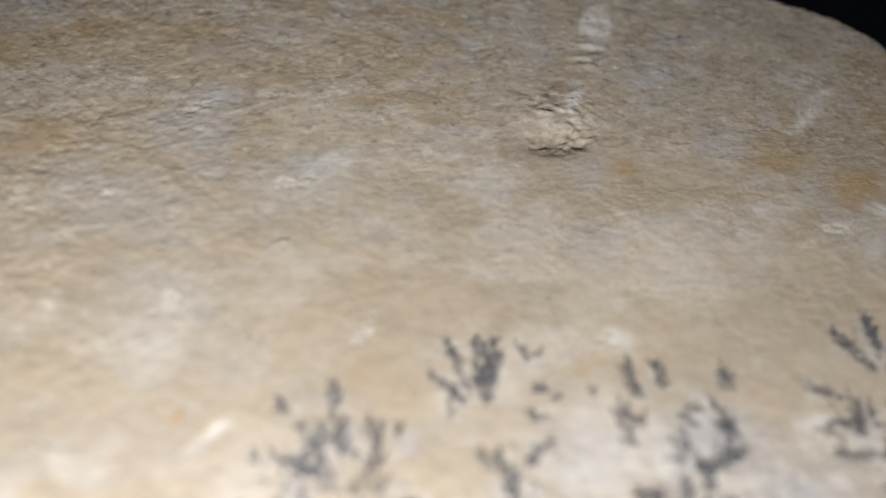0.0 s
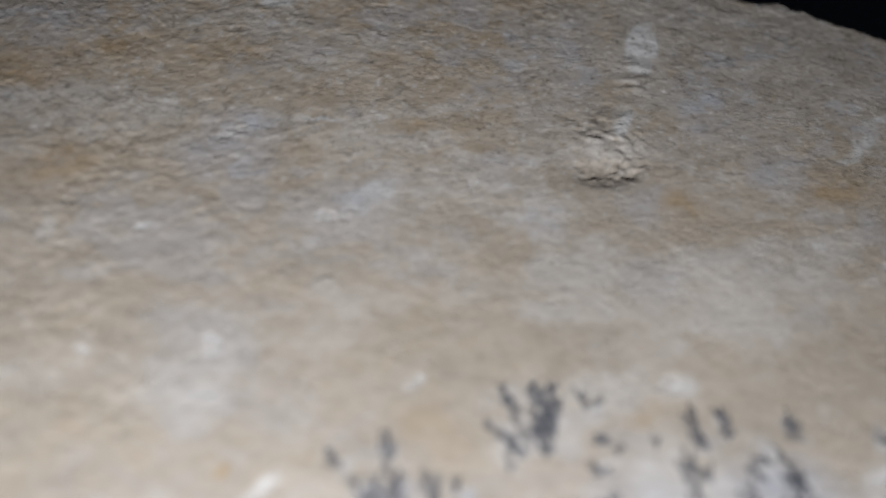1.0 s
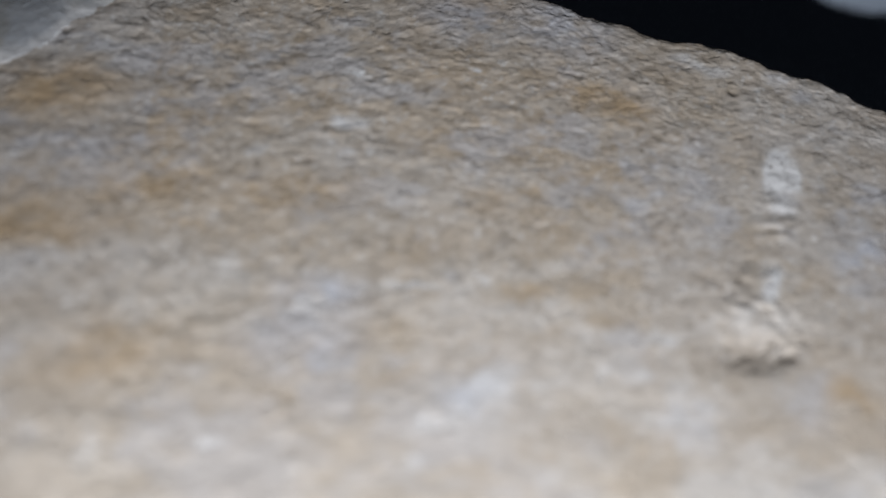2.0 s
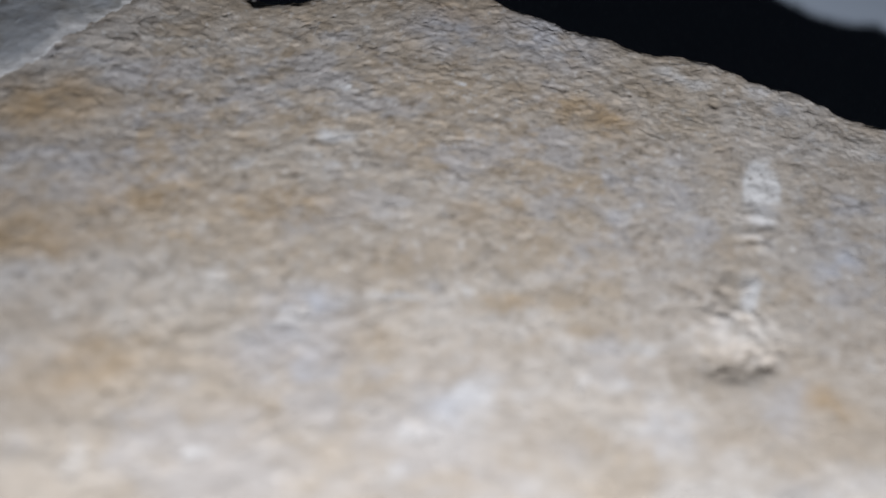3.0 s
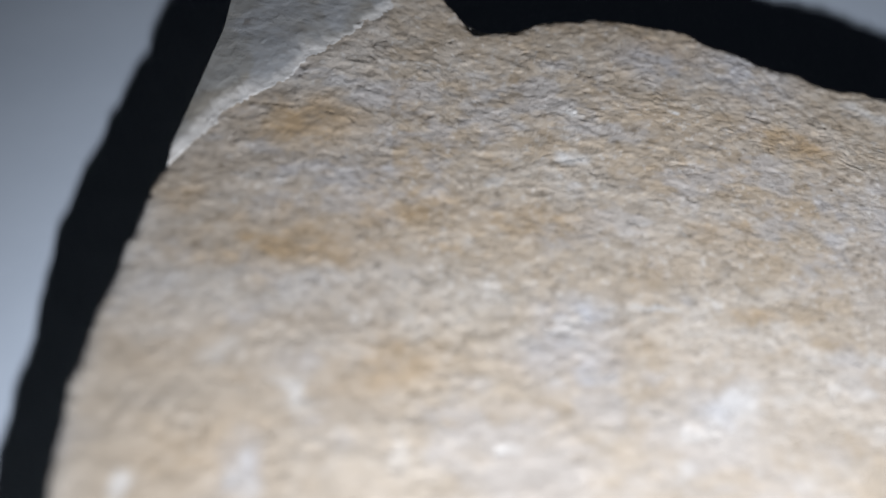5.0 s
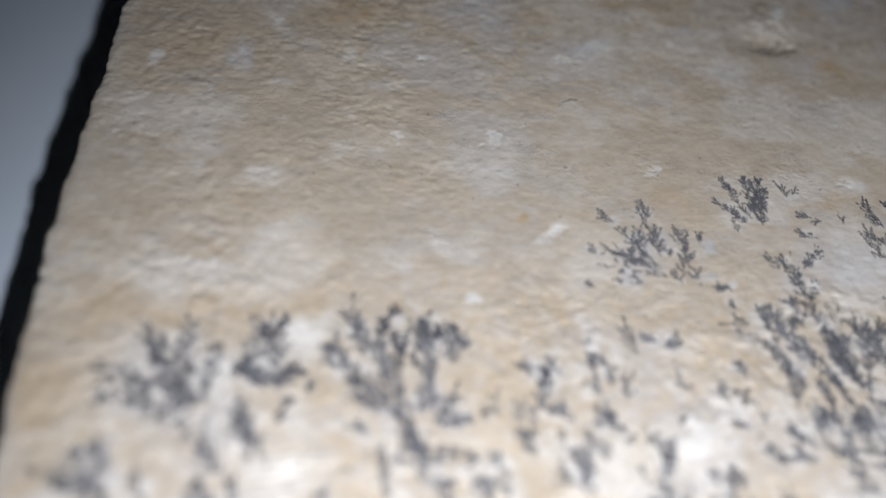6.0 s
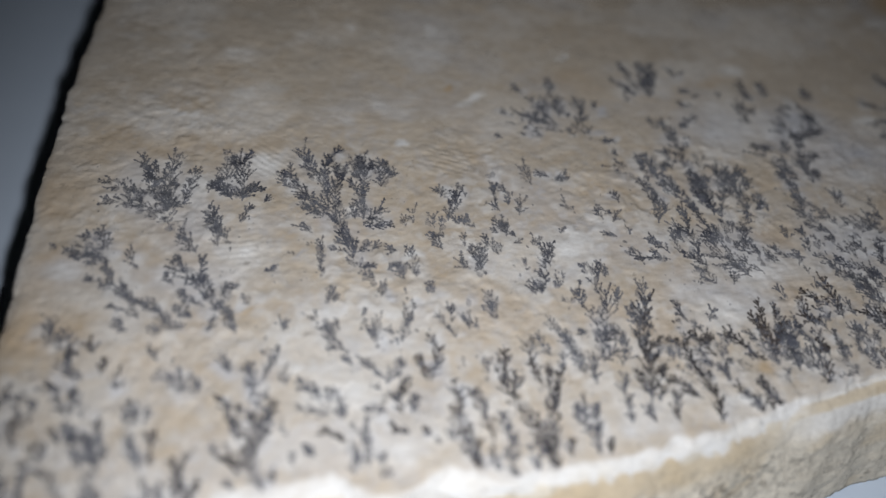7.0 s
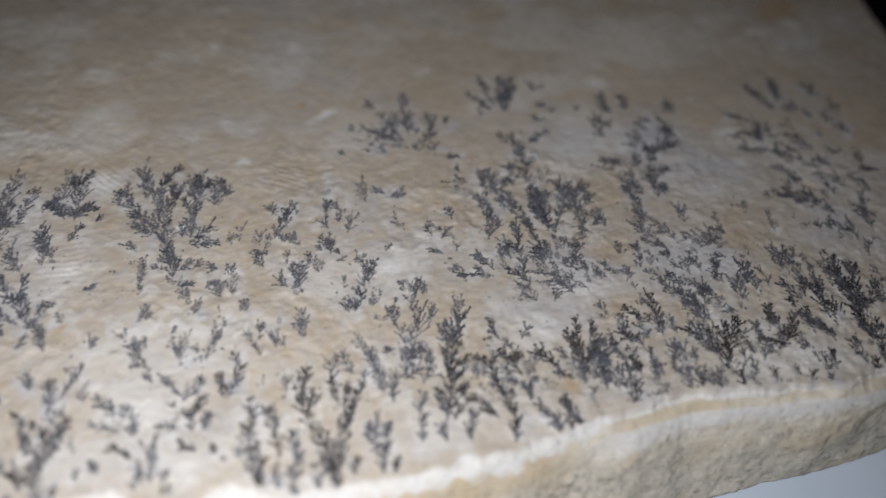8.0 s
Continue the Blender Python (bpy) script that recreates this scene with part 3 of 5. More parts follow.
grow(-8.8, 3.5, -10.6, 5.3, 0.5, 9)
grow(-8.4, 2.9, -9.8, 7.2, 0.5, 5)
grow(-8.4, 3.8, -8.4, 6.6, 0.7, 7)
grow(-10.3, 8.3, -11.8, 11.4, 1.0, 7)
grow(-11.3, 11.7, -12.2, 14.5, 1.0, 5)
grow(-10.9, 12.3, -10.6, 13.6, 0.5, 7)
grow(-9.6, 10.2, -9.9, 11.4, 0.7, 8)
grow(-9.4, 8.7, -9.7, 9.9, 0.4, 5)
grow(-9.7, 1.8, -11.0, 2.9, 0.6, 7)
grow(-5.2, 5.0, -6.7, 7.2, 0.7, 9)
grow(-6.9, 7.2, -7.5, 9.0, 0.6, 8)
grow(-6.8, 7.8, -6.7, 9.1, 0.4, 7)
grow(-5.2, 6.1, -5.2, 7.0, 0.4, 8)
grow(-5.5, 4.5, -6.1, 4.9, 0.4, 4)
grow(-6.5, 5.6, -6.8, 6.0, 0.4, 7)
grow(-3.9, 9.7, -4.2, 10.3, 0.4, 5)
grow(-2.0, 6.6, -2.4, 7.0, 0.4, 7)
grow(0.7, 6.5, -1.2, 10.1, 1.2, 9)
grow(-0.5, 9.5, -1.0, 13.2, 1.0, 9)
grow(-0.7, 10.4, -2.7, 12.9, 0.6, 9)
grow(-0.9, 12.0, 0.7, 14.6, 0.8, 8)
grow(-1.0, 12.9, -2.3, 14.2, 0.6, 7)
grow(-1.3, 15.2, -2.1, 18.6, 1.0, 7)
grow(-0.7, 16.9, 0.3, 19.6, 0.6, 7)
grow(0.3, 19.1, 0.4, 20.3, 0.7, 8)
grow(-1.6, 7.6, -2.7, 9.4, 1.1, 9)
grow(1.4, 7.1, 1.3, 8.0, 0.4, 7)
grow(-2.1, 11.0, -3.3, 13.5, 0.7, 5)
grow(-2.9, 14.2, -4.2, 15.1, 0.7, 4)
grow(-3.7, 17.8, -4.6, 19.5, 0.6, 4)
grow(-0.5, 10.5, 0.1, 11.7, 0.6, 9)
grow(1.8, 8.6, 1.4, 9.5, 0.4, 3)
grow(3.1, 8.9, 2.9, 9.6, 0.3, 3)
grow(5.0, 9.6, 4.5, 10.2, 0.4, 5)
grow(2.2, 11.4, 1.9, 12.3, 0.4, 3)
grow(6.6, 13.8, 3.1, 17.0, 0.9, 5)
grow(7.7, 13.5, 6.1, 16.1, 0.7, 7)
grow(6.0, 13.7, 3.4, 14.3, 0.7, 7)
grow(8.4, 12.2, 7.1, 14.1, 0.8, 5)
grow(7.9, 10.9, 5.9, 12.1, 0.7, 9)
grow(10.0, 8.8, 9.3, 11.3, 1.1, 8)
grow(9.9, 10.3, 9.5, 13.2, 0.5, 4)
grow(11.2, 7.6, 11.1, 9.4, 1.0, 7)
grow(9.2, 8.8, 8.5, 10.3, 0.4, 7)
grow(11.0, 17.6, 8.8, 19.6, 0.5, 7)
grow(12.6, 15.3, 13.1, 17.3, 0.8, 9)
grow(12.2, 17.6, 12.7, 19.4, 0.6, 7)
grow(12.9, 13.9, 12.3, 15.6, 0.8, 8)
grow(13.8, 14.0, 14.1, 15.3, 0.8, 7)
grow(13.6, 11.9, 12.7, 12.3, 0.8, 9)
grow(11.5, 14.1, 9.7, 14.5, 0.5, 5)
grow(10.8, 16.4, 10.4, 16.6, 0.4, 8)
grow(15.6, 11.7, 15.2, 12.2, 0.5, 8)
grow(16.7, 10.5, 16.4, 11.1, 0.3, 5)
grow(7.6, 20.3, 6.0, 21.0, 1.0, 7)
grow(6.6, 20.6, 5.2, 22.8, 1.0, 4)
grow(5.6, 22.4, 3.9, 24.2, 1.0, 4)
grow(6.5, 22.8, 6.1, 23.6, 0.5, 5)
grow(5.1, 25.1, 5.2, 27.4, 0.6, 4)
grow(8.0, 18.9, 7.3, 19.6, 0.5, 5)
grow(10.3, 20.8, 9.8, 23.7, 1.2, 5)
grow(12.4, 21.2, 11.7, 22.7, 0.9, 5)
grow(12.7, 21.6, 13.5, 25.4, 1.0, 4)
grow(13.5, 25.2, 13.4, 26.2, 0.8, 5)
grow(8.3, 23.7, 8.8, 24.8, 0.6, 4)
grow(10.6, 26.8, 10.8, 28.5, 0.6, 4)
grow(15.2, 17.4, 14.5, 19.8, 0.7, 8)
grow(15.5, 17.4, 16.4, 20.6, 0.8, 8)
grow(16.1, 21.0, 15.4, 22.4, 0.9, 4)
grow(16.0, 26.3, 15.7, 28.3, 0.9, 5)
grow(7.8, 30.1, 7.3, 33.7, 1.3, 7)
grow(7.0, 32.8, 5.9, 34.9, 0.9, 7)
grow(7.3, 33.7, 5.4, 36.7, 0.9, 7)
grow(5.8, 35.8, 3.1, 39.7, 1.2, 7)
grow(4.0, 37.9, 0.2, 41.4, 1.4, 7)
grow(1.0, 41.0, -0.8, 43.0, 0.8, 7)
grow(4.0, 37.5, 1.5, 38.7, 0.8, 7)
grow(3.3, 42.1, 1.0, 46.9, 1.4, 6)
grow(4.2, 39.5, 3.8, 45.5, 1.0, 7)
grow(3.9, 44.5, 5.1, 47.1, 0.8, 6)
grow(5.3, 37.6, 5.4, 43.0, 1.2, 7)
grow(5.4, 42.6, 6.1, 44.7, 0.6, 6)
grow(5.1, 42.7, 5.0, 44.5, 0.6, 6)
grow(8.0, 40.0, 7.9, 45.8, 1.3, 7)
grow(7.9, 40.0, 6.7, 42.3, 0.7, 7)
grow(8.4, 36.8, 8.0, 40.3, 1.0, 7)
grow(7.4, 36.8, 7.1, 38.6, 0.8, 7)
grow(8.8, 36.9, 10.1, 38.3, 1.1, 7)
grow(8.5, 35.9, 11.2, 36.3, 0.7, 7)
grow(10.2, 41.6, 9.8, 44.4, 1.8, 7)
grow(10.9, 43.0, 11.3, 43.5, 0.7, 4)
grow(7.7, 32.4, 9.0, 33.4, 0.7, 7)
grow(7.8, 30.3, 9.4, 30.7, 0.6, 7)
grow(9.3, 32.5, 9.9, 33.6, 0.5, 6)
grow(6.4, 32.4, 5.4, 32.7, 0.5, 7)
grow(4.2, 32.7, 3.8, 33.5, 0.7, 7)
grow(4.4, 29.4, 4.0, 32.7, 0.5, 4)
grow(2.9, 34.8, 1.8, 35.6, 0.9, 4)
grow(11.1, 30.1, 12.0, 31.0, 0.5, 6)
grow(12.2, 32.7, 11.3, 33.0, 0.7, 5)
grow(14.3, 29.3, 13.6, 32.7, 1.2, 5)
grow(-1.9, 29.5, -0.8, 30.2, 0.6, 7)
grow(1.3, 31.3, 0.9, 31.7, 0.5, 5)
grow(-2.7, 25.5, -3.4, 26.2, 0.4, 5)
grow(17.3, 40.5, 16.8, 41.5, 0.8, 5)
grow(17.0, 40.4, 17.3, 41.3, 0.6, 6)
grow(19.0, 38.7, 18.7, 41.1, 1.0, 7)
grow(18.2, 38.6, 18.1, 39.7, 0.4, 7)
grow(23.9, 42.7, 23.0, 44.1, 0.7, 4)
grow(23.6, 40.2, 23.3, 42.3, 0.9, 6)
grow(23.9, 38.6, 23.2, 39.5, 1.1, 6)
grow(24.9, 39.5, 24.8, 40.1, 0.4, 6)
grow(30.5, 43.2, 32.0, 44.6, 0.7, 4)
grow(30.2, 44.0, 28.8, 44.6, 0.6, 4)
grow(19.0, 36.3, 18.5, 37.4, 0.5, 5)
grow(19.7, 36.4, 19.3, 37.2, 0.4, 6)
grow(16.9, 35.3, 17.1, 37.1, 0.4, 4)
grow(16.6, 34.7, 16.2, 35.0, 0.3, 5)
grow(24.4, 35.0, 23.8, 36.8, 1.2, 4)
grow(25.5, 35.1, 25.0, 35.5, 0.4, 5)
grow(25.0, 34.1, 25.6, 34.4, 0.4, 4)
grow(23.6, 32.8, 23.4, 33.6, 0.5, 4)
grow(21.2, 30.1, 21.0, 33.5, 1.1, 5)
grow(22.0, 33.6, 21.8, 34.9, 0.5, 6)
grow(21.9, 29.9, 21.2, 30.6, 0.9, 6)
grow(20.2, 30.5, 19.3, 31.3, 1.1, 4)
grow(20.6, 32.0, 20.3, 33.1, 0.5, 4)
grow(19.6, 33.5, 19.5, 34.8, 0.5, 4)
grow(28.9, 31.1, 29.1, 33.9, 1.0, 7)
grow(28.3, 29.6, 27.9, 30.2, 0.7, 7)
grow(30.4, 35.7, 30.8, 36.2, 0.4, 7)
grow(25.5, 29.8, 25.5, 30.4, 0.8, 5)
grow(26.2, 30.3, 26.3, 31.6, 0.4, 5)
grow(28.1, 28.7, 28.1, 29.6, 0.8, 7)
grow(27.0, 27.4, 26.7, 28.3, 0.9, 6)
grow(27.7, 27.7, 27.7, 28.5, 0.7, 6)
grow(33.2, 30.2, 32.6, 31.1, 0.7, 7)
grow(17.9, 23.9, 17.8, 25.6, 0.6, 7)
grow(19.8, 25.2, 19.5, 26.4, 0.6, 4)
grow(22.1, 25.0, 22.0, 27.3, 1.0, 4)
grow(20.7, 23.2, 19.5, 24.9, 1.0, 4)
grow(18.2, 22.1, 17.9, 22.9, 0.6, 4)
grow(19.9, 8.7, 18.2, 14.4, 1.3, 8)
grow(18.5, 14.1, 18.0, 17.1, 0.7, 5)
grow(20.1, 8.7, 19.9, 10.9, 0.7, 9)
grow(17.9, 11.2, 17.5, 12.1, 0.5, 4)
grow(21.6, 11.4, 20.8, 13.5, 0.9, 9)
grow(21.1, 13.4, 20.0, 16.2, 1.0, 8)
grow(21.8, 8.4, 21.3, 10.3, 0.7, 7)
grow(24.4, 14.1, 22.9, 17.6, 1.1, 9)
grow(22.9, 17.3, 23.0, 20.4, 1.1, 9)
grow(23.6, 16.3, 24.0, 18.0, 0.6, 8)
grow(23.1, 11.6, 22.6, 13.6, 0.8, 7)
grow(23.2, 7.9, 23.3, 11.6, 0.9, 7)
grow(27.8, 8.6, 26.3, 11.0, 0.8, 9)
grow(27.4, 10.1, 24.7, 14.3, 1.2, 9)
grow(27.4, 10.4, 28.3, 18.2, 1.1, 9)
grow(26.7, 17.1, 25.9, 19.2, 0.7, 8)
grow(25.6, 19.1, 25.4, 21.3, 1.2, 5)
grow(27.3, 16.9, 27.3, 18.8, 0.6, 5)
grow(25.8, 8.2, 25.1, 10.4, 0.8, 7)
grow(24.1, 7.6, 23.0, 8.5, 0.5, 5)
grow(27.3, 8.6, 26.5, 10.4, 0.6, 5)
grow(31.5, 10.1, 31.4, 12.1, 0.7, 9)
grow(31.0, 11.8, 29.8, 14.4, 0.8, 7)
grow(31.6, 11.8, 31.6, 14.5, 0.8, 7)
grow(30.9, 13.1, 30.5, 15.5, 0.7, 4)
grow(28.8, 9.8, 28.8, 11.1, 0.6, 8)
grow(32.6, 10.1, 32.6, 10.9, 0.5, 9)
grow(28.9, 18.5, 29.0, 20.0, 0.6, 7)
grow(30.8, 18.6, 29.8, 21.9, 0.9, 9)
grow(31.1, 18.3, 30.4, 20.8, 0.9, 9)
grow(30.1, 21.5, 28.1, 24.4, 0.9, 4)
grow(31.8, 26.0, 31.6, 27.7, 1.2, 6)
grow(33.1, 20.1, 32.7, 25.4, 1.2, 7)
grow(33.3, 21.6, 34.6, 27.9, 1.3, 7)
grow(33.9, 27.7, 33.6, 31.1, 1.3, 6)
grow(33.6, 21.5, 34.6, 22.8, 0.9, 9)
grow(32.8, 22.9, 31.5, 23.0, 0.6, 6)
grow(33.1, 19.8, 34.5, 20.9, 1.0, 9)
grow(32.2, 17.2, 32.2, 20.1, 0.9, 7)
grow(37.5, 15.5, 37.9, 21.8, 1.5, 9)
grow(37.9, 21.6, 38.8, 26.8, 1.6, 8)
grow(37.6, 16.0, 36.7, 18.4, 0.7, 8)
grow(38.8, 18.0, 39.3, 18.9, 0.6, 9)
grow(38.3, 15.5, 38.6, 16.4, 0.5, 9)
grow(38.6, 21.3, 39.3, 22.2, 0.6, 9)
grow(37.1, 23.9, 37.1, 26.4, 0.7, 5)
grow(35.3, 20.1, 35.9, 21.7, 1.0, 5)
grow(34.8, 15.9, 35.1, 18.0, 0.9, 7)
grow(37.5, 13.3, 37.1, 14.6, 1.0, 7)
grow(35.1, 13.2, 35.1, 15.6, 0.7, 7)
grow(44.5, 14.7, 43.3, 18.7, 0.9, 9)
grow(43.3, 18.1, 42.0, 21.9, 1.0, 9)
grow(42.8, 15.8, 40.4, 17.8, 1.0, 9)
grow(42.2, 21.0, 40.8, 22.3, 0.6, 5)
grow(39.9, 13.2, 40.1, 16.1, 0.9, 8)
grow(44.2, 13.3, 44.2, 14.8, 0.9, 9)
grow(45.3, 20.4, 43.5, 23.1, 1.0, 9)
grow(44.5, 21.9, 44.9, 22.8, 0.7, 9)
grow(42.3, 25.6, 42.1, 26.6, 0.7, 8)
grow(43.1, 24.5, 42.6, 25.4, 0.7, 7)
grow(43.2, 23.4, 42.1, 24.4, 0.5, 6)
grow(45.6, 19.0, 44.5, 19.8, 0.5, 8)
grow(44.3, 20.4, 43.5, 21.2, 0.6, 7)
grow(45.4, 24.6, 46.0, 25.9, 0.9, 6)
grow(48.8, 21.6, 47.1, 23.2, 1.1, 9)
grow(48.3, 21.0, 50.0, 20.6, 0.5, 9)
grow(51.7, 20.9, 50.3, 25.6, 0.7, 7)
grow(51.9, 21.4, 51.4, 27.0, 0.7, 8)
grow(52.2, 22.0, 53.1, 26.8, 0.7, 7)
grow(52.3, 22.0, 53.8, 25.1, 0.6, 5)
grow(51.7, 20.6, 52.2, 22.4, 0.5, 7)
grow(49.7, 20.5, 48.4, 22.3, 0.5, 7)
grow(46.0, 17.7, 46.1, 19.8, 0.8, 7)
grow(47.6, 16.2, 46.8, 17.0, 0.8, 9)
grow(48.7, 14.1, 48.4, 15.6, 0.9, 8)
grow(51.1, 15.0, 49.5, 17.8, 0.8, 9)
grow(49.8, 14.8, 49.7, 16.4, 0.6, 9)
grow(52.4, 17.7, 53.5, 22.3, 1.3, 7)
grow(45.1, 58.5, 46.2, 64.7, 0.9, 5)
grow(44.9, 59.4, 44.5, 65.2, 0.8, 4)
grow(44.1, 59.4, 42.1, 64.8, 0.7, 4)
grow(43.4, 58.8, 40.4, 61.9, 0.7, 4)
grow(43.1, 58.6, 42.2, 60.7, 0.6, 4)
grow(45.2, 59.9, 46.8, 63.5, 0.5, 4)
grow(30.4, 53.1, 27.2, 54.7, 1.1, 4)
grow(30.8, 53.6, 29.2, 57.1, 1.0, 4)
grow(32.0, 57.7, 32.4, 60.1, 1.1, 4)
grow(31.5, 59.0, 31.3, 60.0, 0.6, 4)
grow(32.6, 54.1, 32.3, 57.3, 1.3, 5)
grow(31.2, 54.0, 30.0, 55.7, 0.8, 5)
grow(33.6, 54.1, 33.4, 55.0, 0.7, 4)
grow(35.2, 53.4, 35.4, 57.0, 1.3, 4)
grow(37.4, 54.9, 37.5, 56.8, 0.7, 5)
grow(28.3, 58.3, 27.6, 58.8, 0.8, 4)
grow(25.8, 54.1, 25.3, 55.0, 0.5, 4)
grow(30.1, 50.9, 27.6, 52.5, 2.0, 4)
grow(32.9, 51.5, 30.4, 53.1, 1.8, 4)
grow(28.0, 50.3, 27.7, 50.8, 0.4, 4)
grow(25.0, 50.0, 24.6, 50.4, 0.5, 4)
grow(34.1, 50.7, 33.6, 52.0, 0.7, 4)
grow(36.1, 50.6, 36.0, 52.1, 1.0, 4)
grow(39.4, 50.0, 38.5, 50.5, 0.8, 4)
grow(38.4, 50.0, 37.9, 50.3, 0.4, 4)
grow(39.1, 47.9, 38.9, 48.2, 0.4, 4)
grow(49.1, 62.6, 49.0, 63.9, 0.9, 4)
grow(49.8, 63.0, 50.3, 63.7, 0.5, 4)
grow(51.2, 59.8, 50.0, 60.2, 0.6, 4)
grow(50.1, 57.0, 49.2, 57.8, 0.7, 4)
grow(59.5, 58.8, 58.1, 61.8, 1.2, 7)
grow(61.3, 59.6, 61.1, 62.0, 0.9, 7)
grow(57.4, 54.6, 56.9, 57.8, 1.5, 4)
grow(59.0, 56.0, 58.5, 57.0, 1.1, 4)
grow(55.8, 57.7, 55.6, 58.2, 0.6, 4)
grow(58.1, 54.3, 57.9, 54.8, 0.4, 4)
grow(68.2, 59.8, 67.2, 61.4, 1.1, 4)
grow(67.0, 57.6, 65.8, 58.3, 1.1, 4)
grow(64.8, 57.7, 63.4, 58.2, 0.9, 4)
grow(67.3, 55.2, 66.2, 56.5, 1.2, 6)
grow(63.9, 56.2, 62.7, 57.2, 0.6, 4)
grow(64.0, 52.2, 61.9, 54.8, 1.5, 4)
grow(64.0, 52.2, 66.1, 54.1, 1.5, 4)
grow(63.0, 49.5, 64.0, 52.2, 1.2, 4)
grow(47.0, 49.2, 46.5, 53.1, 1.4, 6)
grow(47.0, 49.2, 48.6, 51.2, 0.7, 5)
grow(48.0, 53.0, 50.0, 55.2, 0.9, 5)
grow(46.8, 52.0, 45.9, 54.0, 0.9, 4)
grow(47.2, 45.9, 45.2, 48.7, 1.1, 6)
grow(47.5, 45.5, 47.0, 48.3, 1.3, 6)
grow(48.2, 45.1, 47.6, 47.0, 1.0, 5)
grow(48.9, 44.7, 47.8, 45.6, 0.6, 6)
grow(43.6, 44.5, 42.4, 48.1, 1.1, 5)
grow(44.0, 44.9, 44.4, 46.8, 1.0, 6)
grow(42.3, 44.9, 41.7, 47.6, 0.8, 5)
grow(40.9, 44.4, 38.9, 46.2, 1.7, 4)
grow(41.9, 42.6, 41.2, 44.5, 1.1, 6)
grow(42.5, 40.6, 41.9, 43.6, 1.1, 7)
grow(45.2, 41.4, 44.7, 44.6, 1.1, 7)
grow(44.5, 41.9, 44.0, 44.1, 0.8, 7)
grow(45.6, 45.9, 45.3, 46.7, 0.7, 6)
grow(47.1, 40.3, 46.2, 42.1, 0.9, 7)
grow(47.7, 39.1, 46.2, 41.6, 0.9, 7)
grow(46.0, 37.4, 45.5, 39.9, 0.9, 7)
grow(48.0, 37.5, 47.1, 40.0, 0.9, 7)
grow(44.9, 35.0, 44.3, 36.2, 1.0, 7)
grow(46.1, 33.8, 45.6, 36.7, 1.0, 7)
grow(48.8, 40.0, 48.1, 44.3, 1.4, 7)
grow(49.2, 40.9, 49.2, 44.8, 1.2, 7)
grow(49.4, 39.1, 49.4, 40.5, 0.9, 7)
grow(48.2, 41.2, 47.6, 42.5, 0.5, 7)
grow(49.7, 35.1, 48.2, 36.7, 1.7, 7)
grow(48.4, 34.7, 47.5, 35.9, 0.8, 7)
grow(51.7, 42.7, 51.1, 46.7, 1.3, 4)
grow(52.2, 43.5, 52.4, 46.3, 0.8, 5)
grow(52.5, 43.9, 54.2, 46.3, 1.0, 5)
grow(53.0, 41.8, 52.1, 43.1, 0.7, 7)
grow(53.0, 41.8, 54.7, 44.6, 1.1, 7)
grow(53.5, 39.7, 53.0, 41.5, 0.7, 6)
grow(54.7, 38.9, 53.5, 39.8, 1.1, 6)
grow(54.5, 40.1, 55.3, 40.7, 0.7, 5)
grow(50.9, 37.6, 50.1, 39.7, 0.9, 6)
grow(50.5, 39.9, 51.1, 42.7, 1.0, 6)
grow(53.5, 36.8, 52.3, 37.7, 0.9, 7)
grow(50.9, 34.0, 50.7, 38.4, 1.6, 4)
grow(51.6, 34.0, 51.9, 36.9, 1.3, 4)
grow(56.0, 40.9, 55.7, 41.3, 0.5, 6)
grow(42.8, 32.6, 39.0, 32.6, 0.4, 7)
grow(42.9, 33.4, 41.0, 35.3, 1.0, 7)
grow(42.2, 32.6, 40.9, 33.4, 0.6, 7)
grow(46.9, 32.0, 44.5, 33.5, 0.6, 7)
grow(46.3, 32.3, 46.1, 33.5, 0.8, 5)
grow(52.0, 31.4, 48.3, 33.6, 1.9, 4)
grow(54.6, 32.2, 52.3, 34.5, 1.6, 5)
grow(55.0, 32.6, 54.5, 33.8, 0.6, 6)
grow(38.1, 40.4, 37.8, 41.7, 0.7, 7)
grow(35.8, 37.8, 35.2, 39.1, 0.7, 6)
grow(36.8, 37.5, 37.5, 38.8, 0.7, 6)
grow(37.1, 38.7, 35.5, 39.4, 0.7, 6)
grow(37.1, 35.5, 35.8, 35.9, 0.5, 6)
grow(60.8, 43.4, 59.8, 46.1, 0.7, 7)
grow(61.7, 45.2, 59.3, 47.9, 0.9, 4)
grow(59.6, 50.0, 57.5, 50.7, 1.2, 6)
grow(60.7, 50.2, 59.3, 50.7, 0.6, 5)
grow(61.7, 45.2, 60.4, 48.4, 1.0, 6)
grow(63.3, 46.2, 62.6, 48.5, 1.1, 6)
grow(63.4, 44.8, 63.3, 50.4, 1.0, 4)
grow(63.1, 49.4, 63.6, 52.9, 1.0, 4)
grow(61.6, 49.3, 61.2, 51.3, 0.7, 4)
grow(64.2, 45.3, 64.2, 46.7, 0.7, 7)
grow(66.1, 50.0, 64.2, 49.5, 0.7, 4)
grow(65.0, 52.3, 66.7, 53.5, 0.7, 4)
grow(61.5, 41.7, 60.6, 42.3, 0.7, 7)
grow(63.4, 40.5, 61.1, 41.3, 1.1, 4)
grow(61.9, 37.9, 60.7, 40.5, 1.4, 5)
grow(61.3, 37.9, 60.7, 38.4, 0.5, 7)
grow(62.6, 37.6, 61.3, 38.0, 0.5, 7)
grow(63.2, 37.2, 62.6, 37.6, 0.8, 7)
grow(64.4, 38.4, 63.3, 40.1, 1.0, 6)
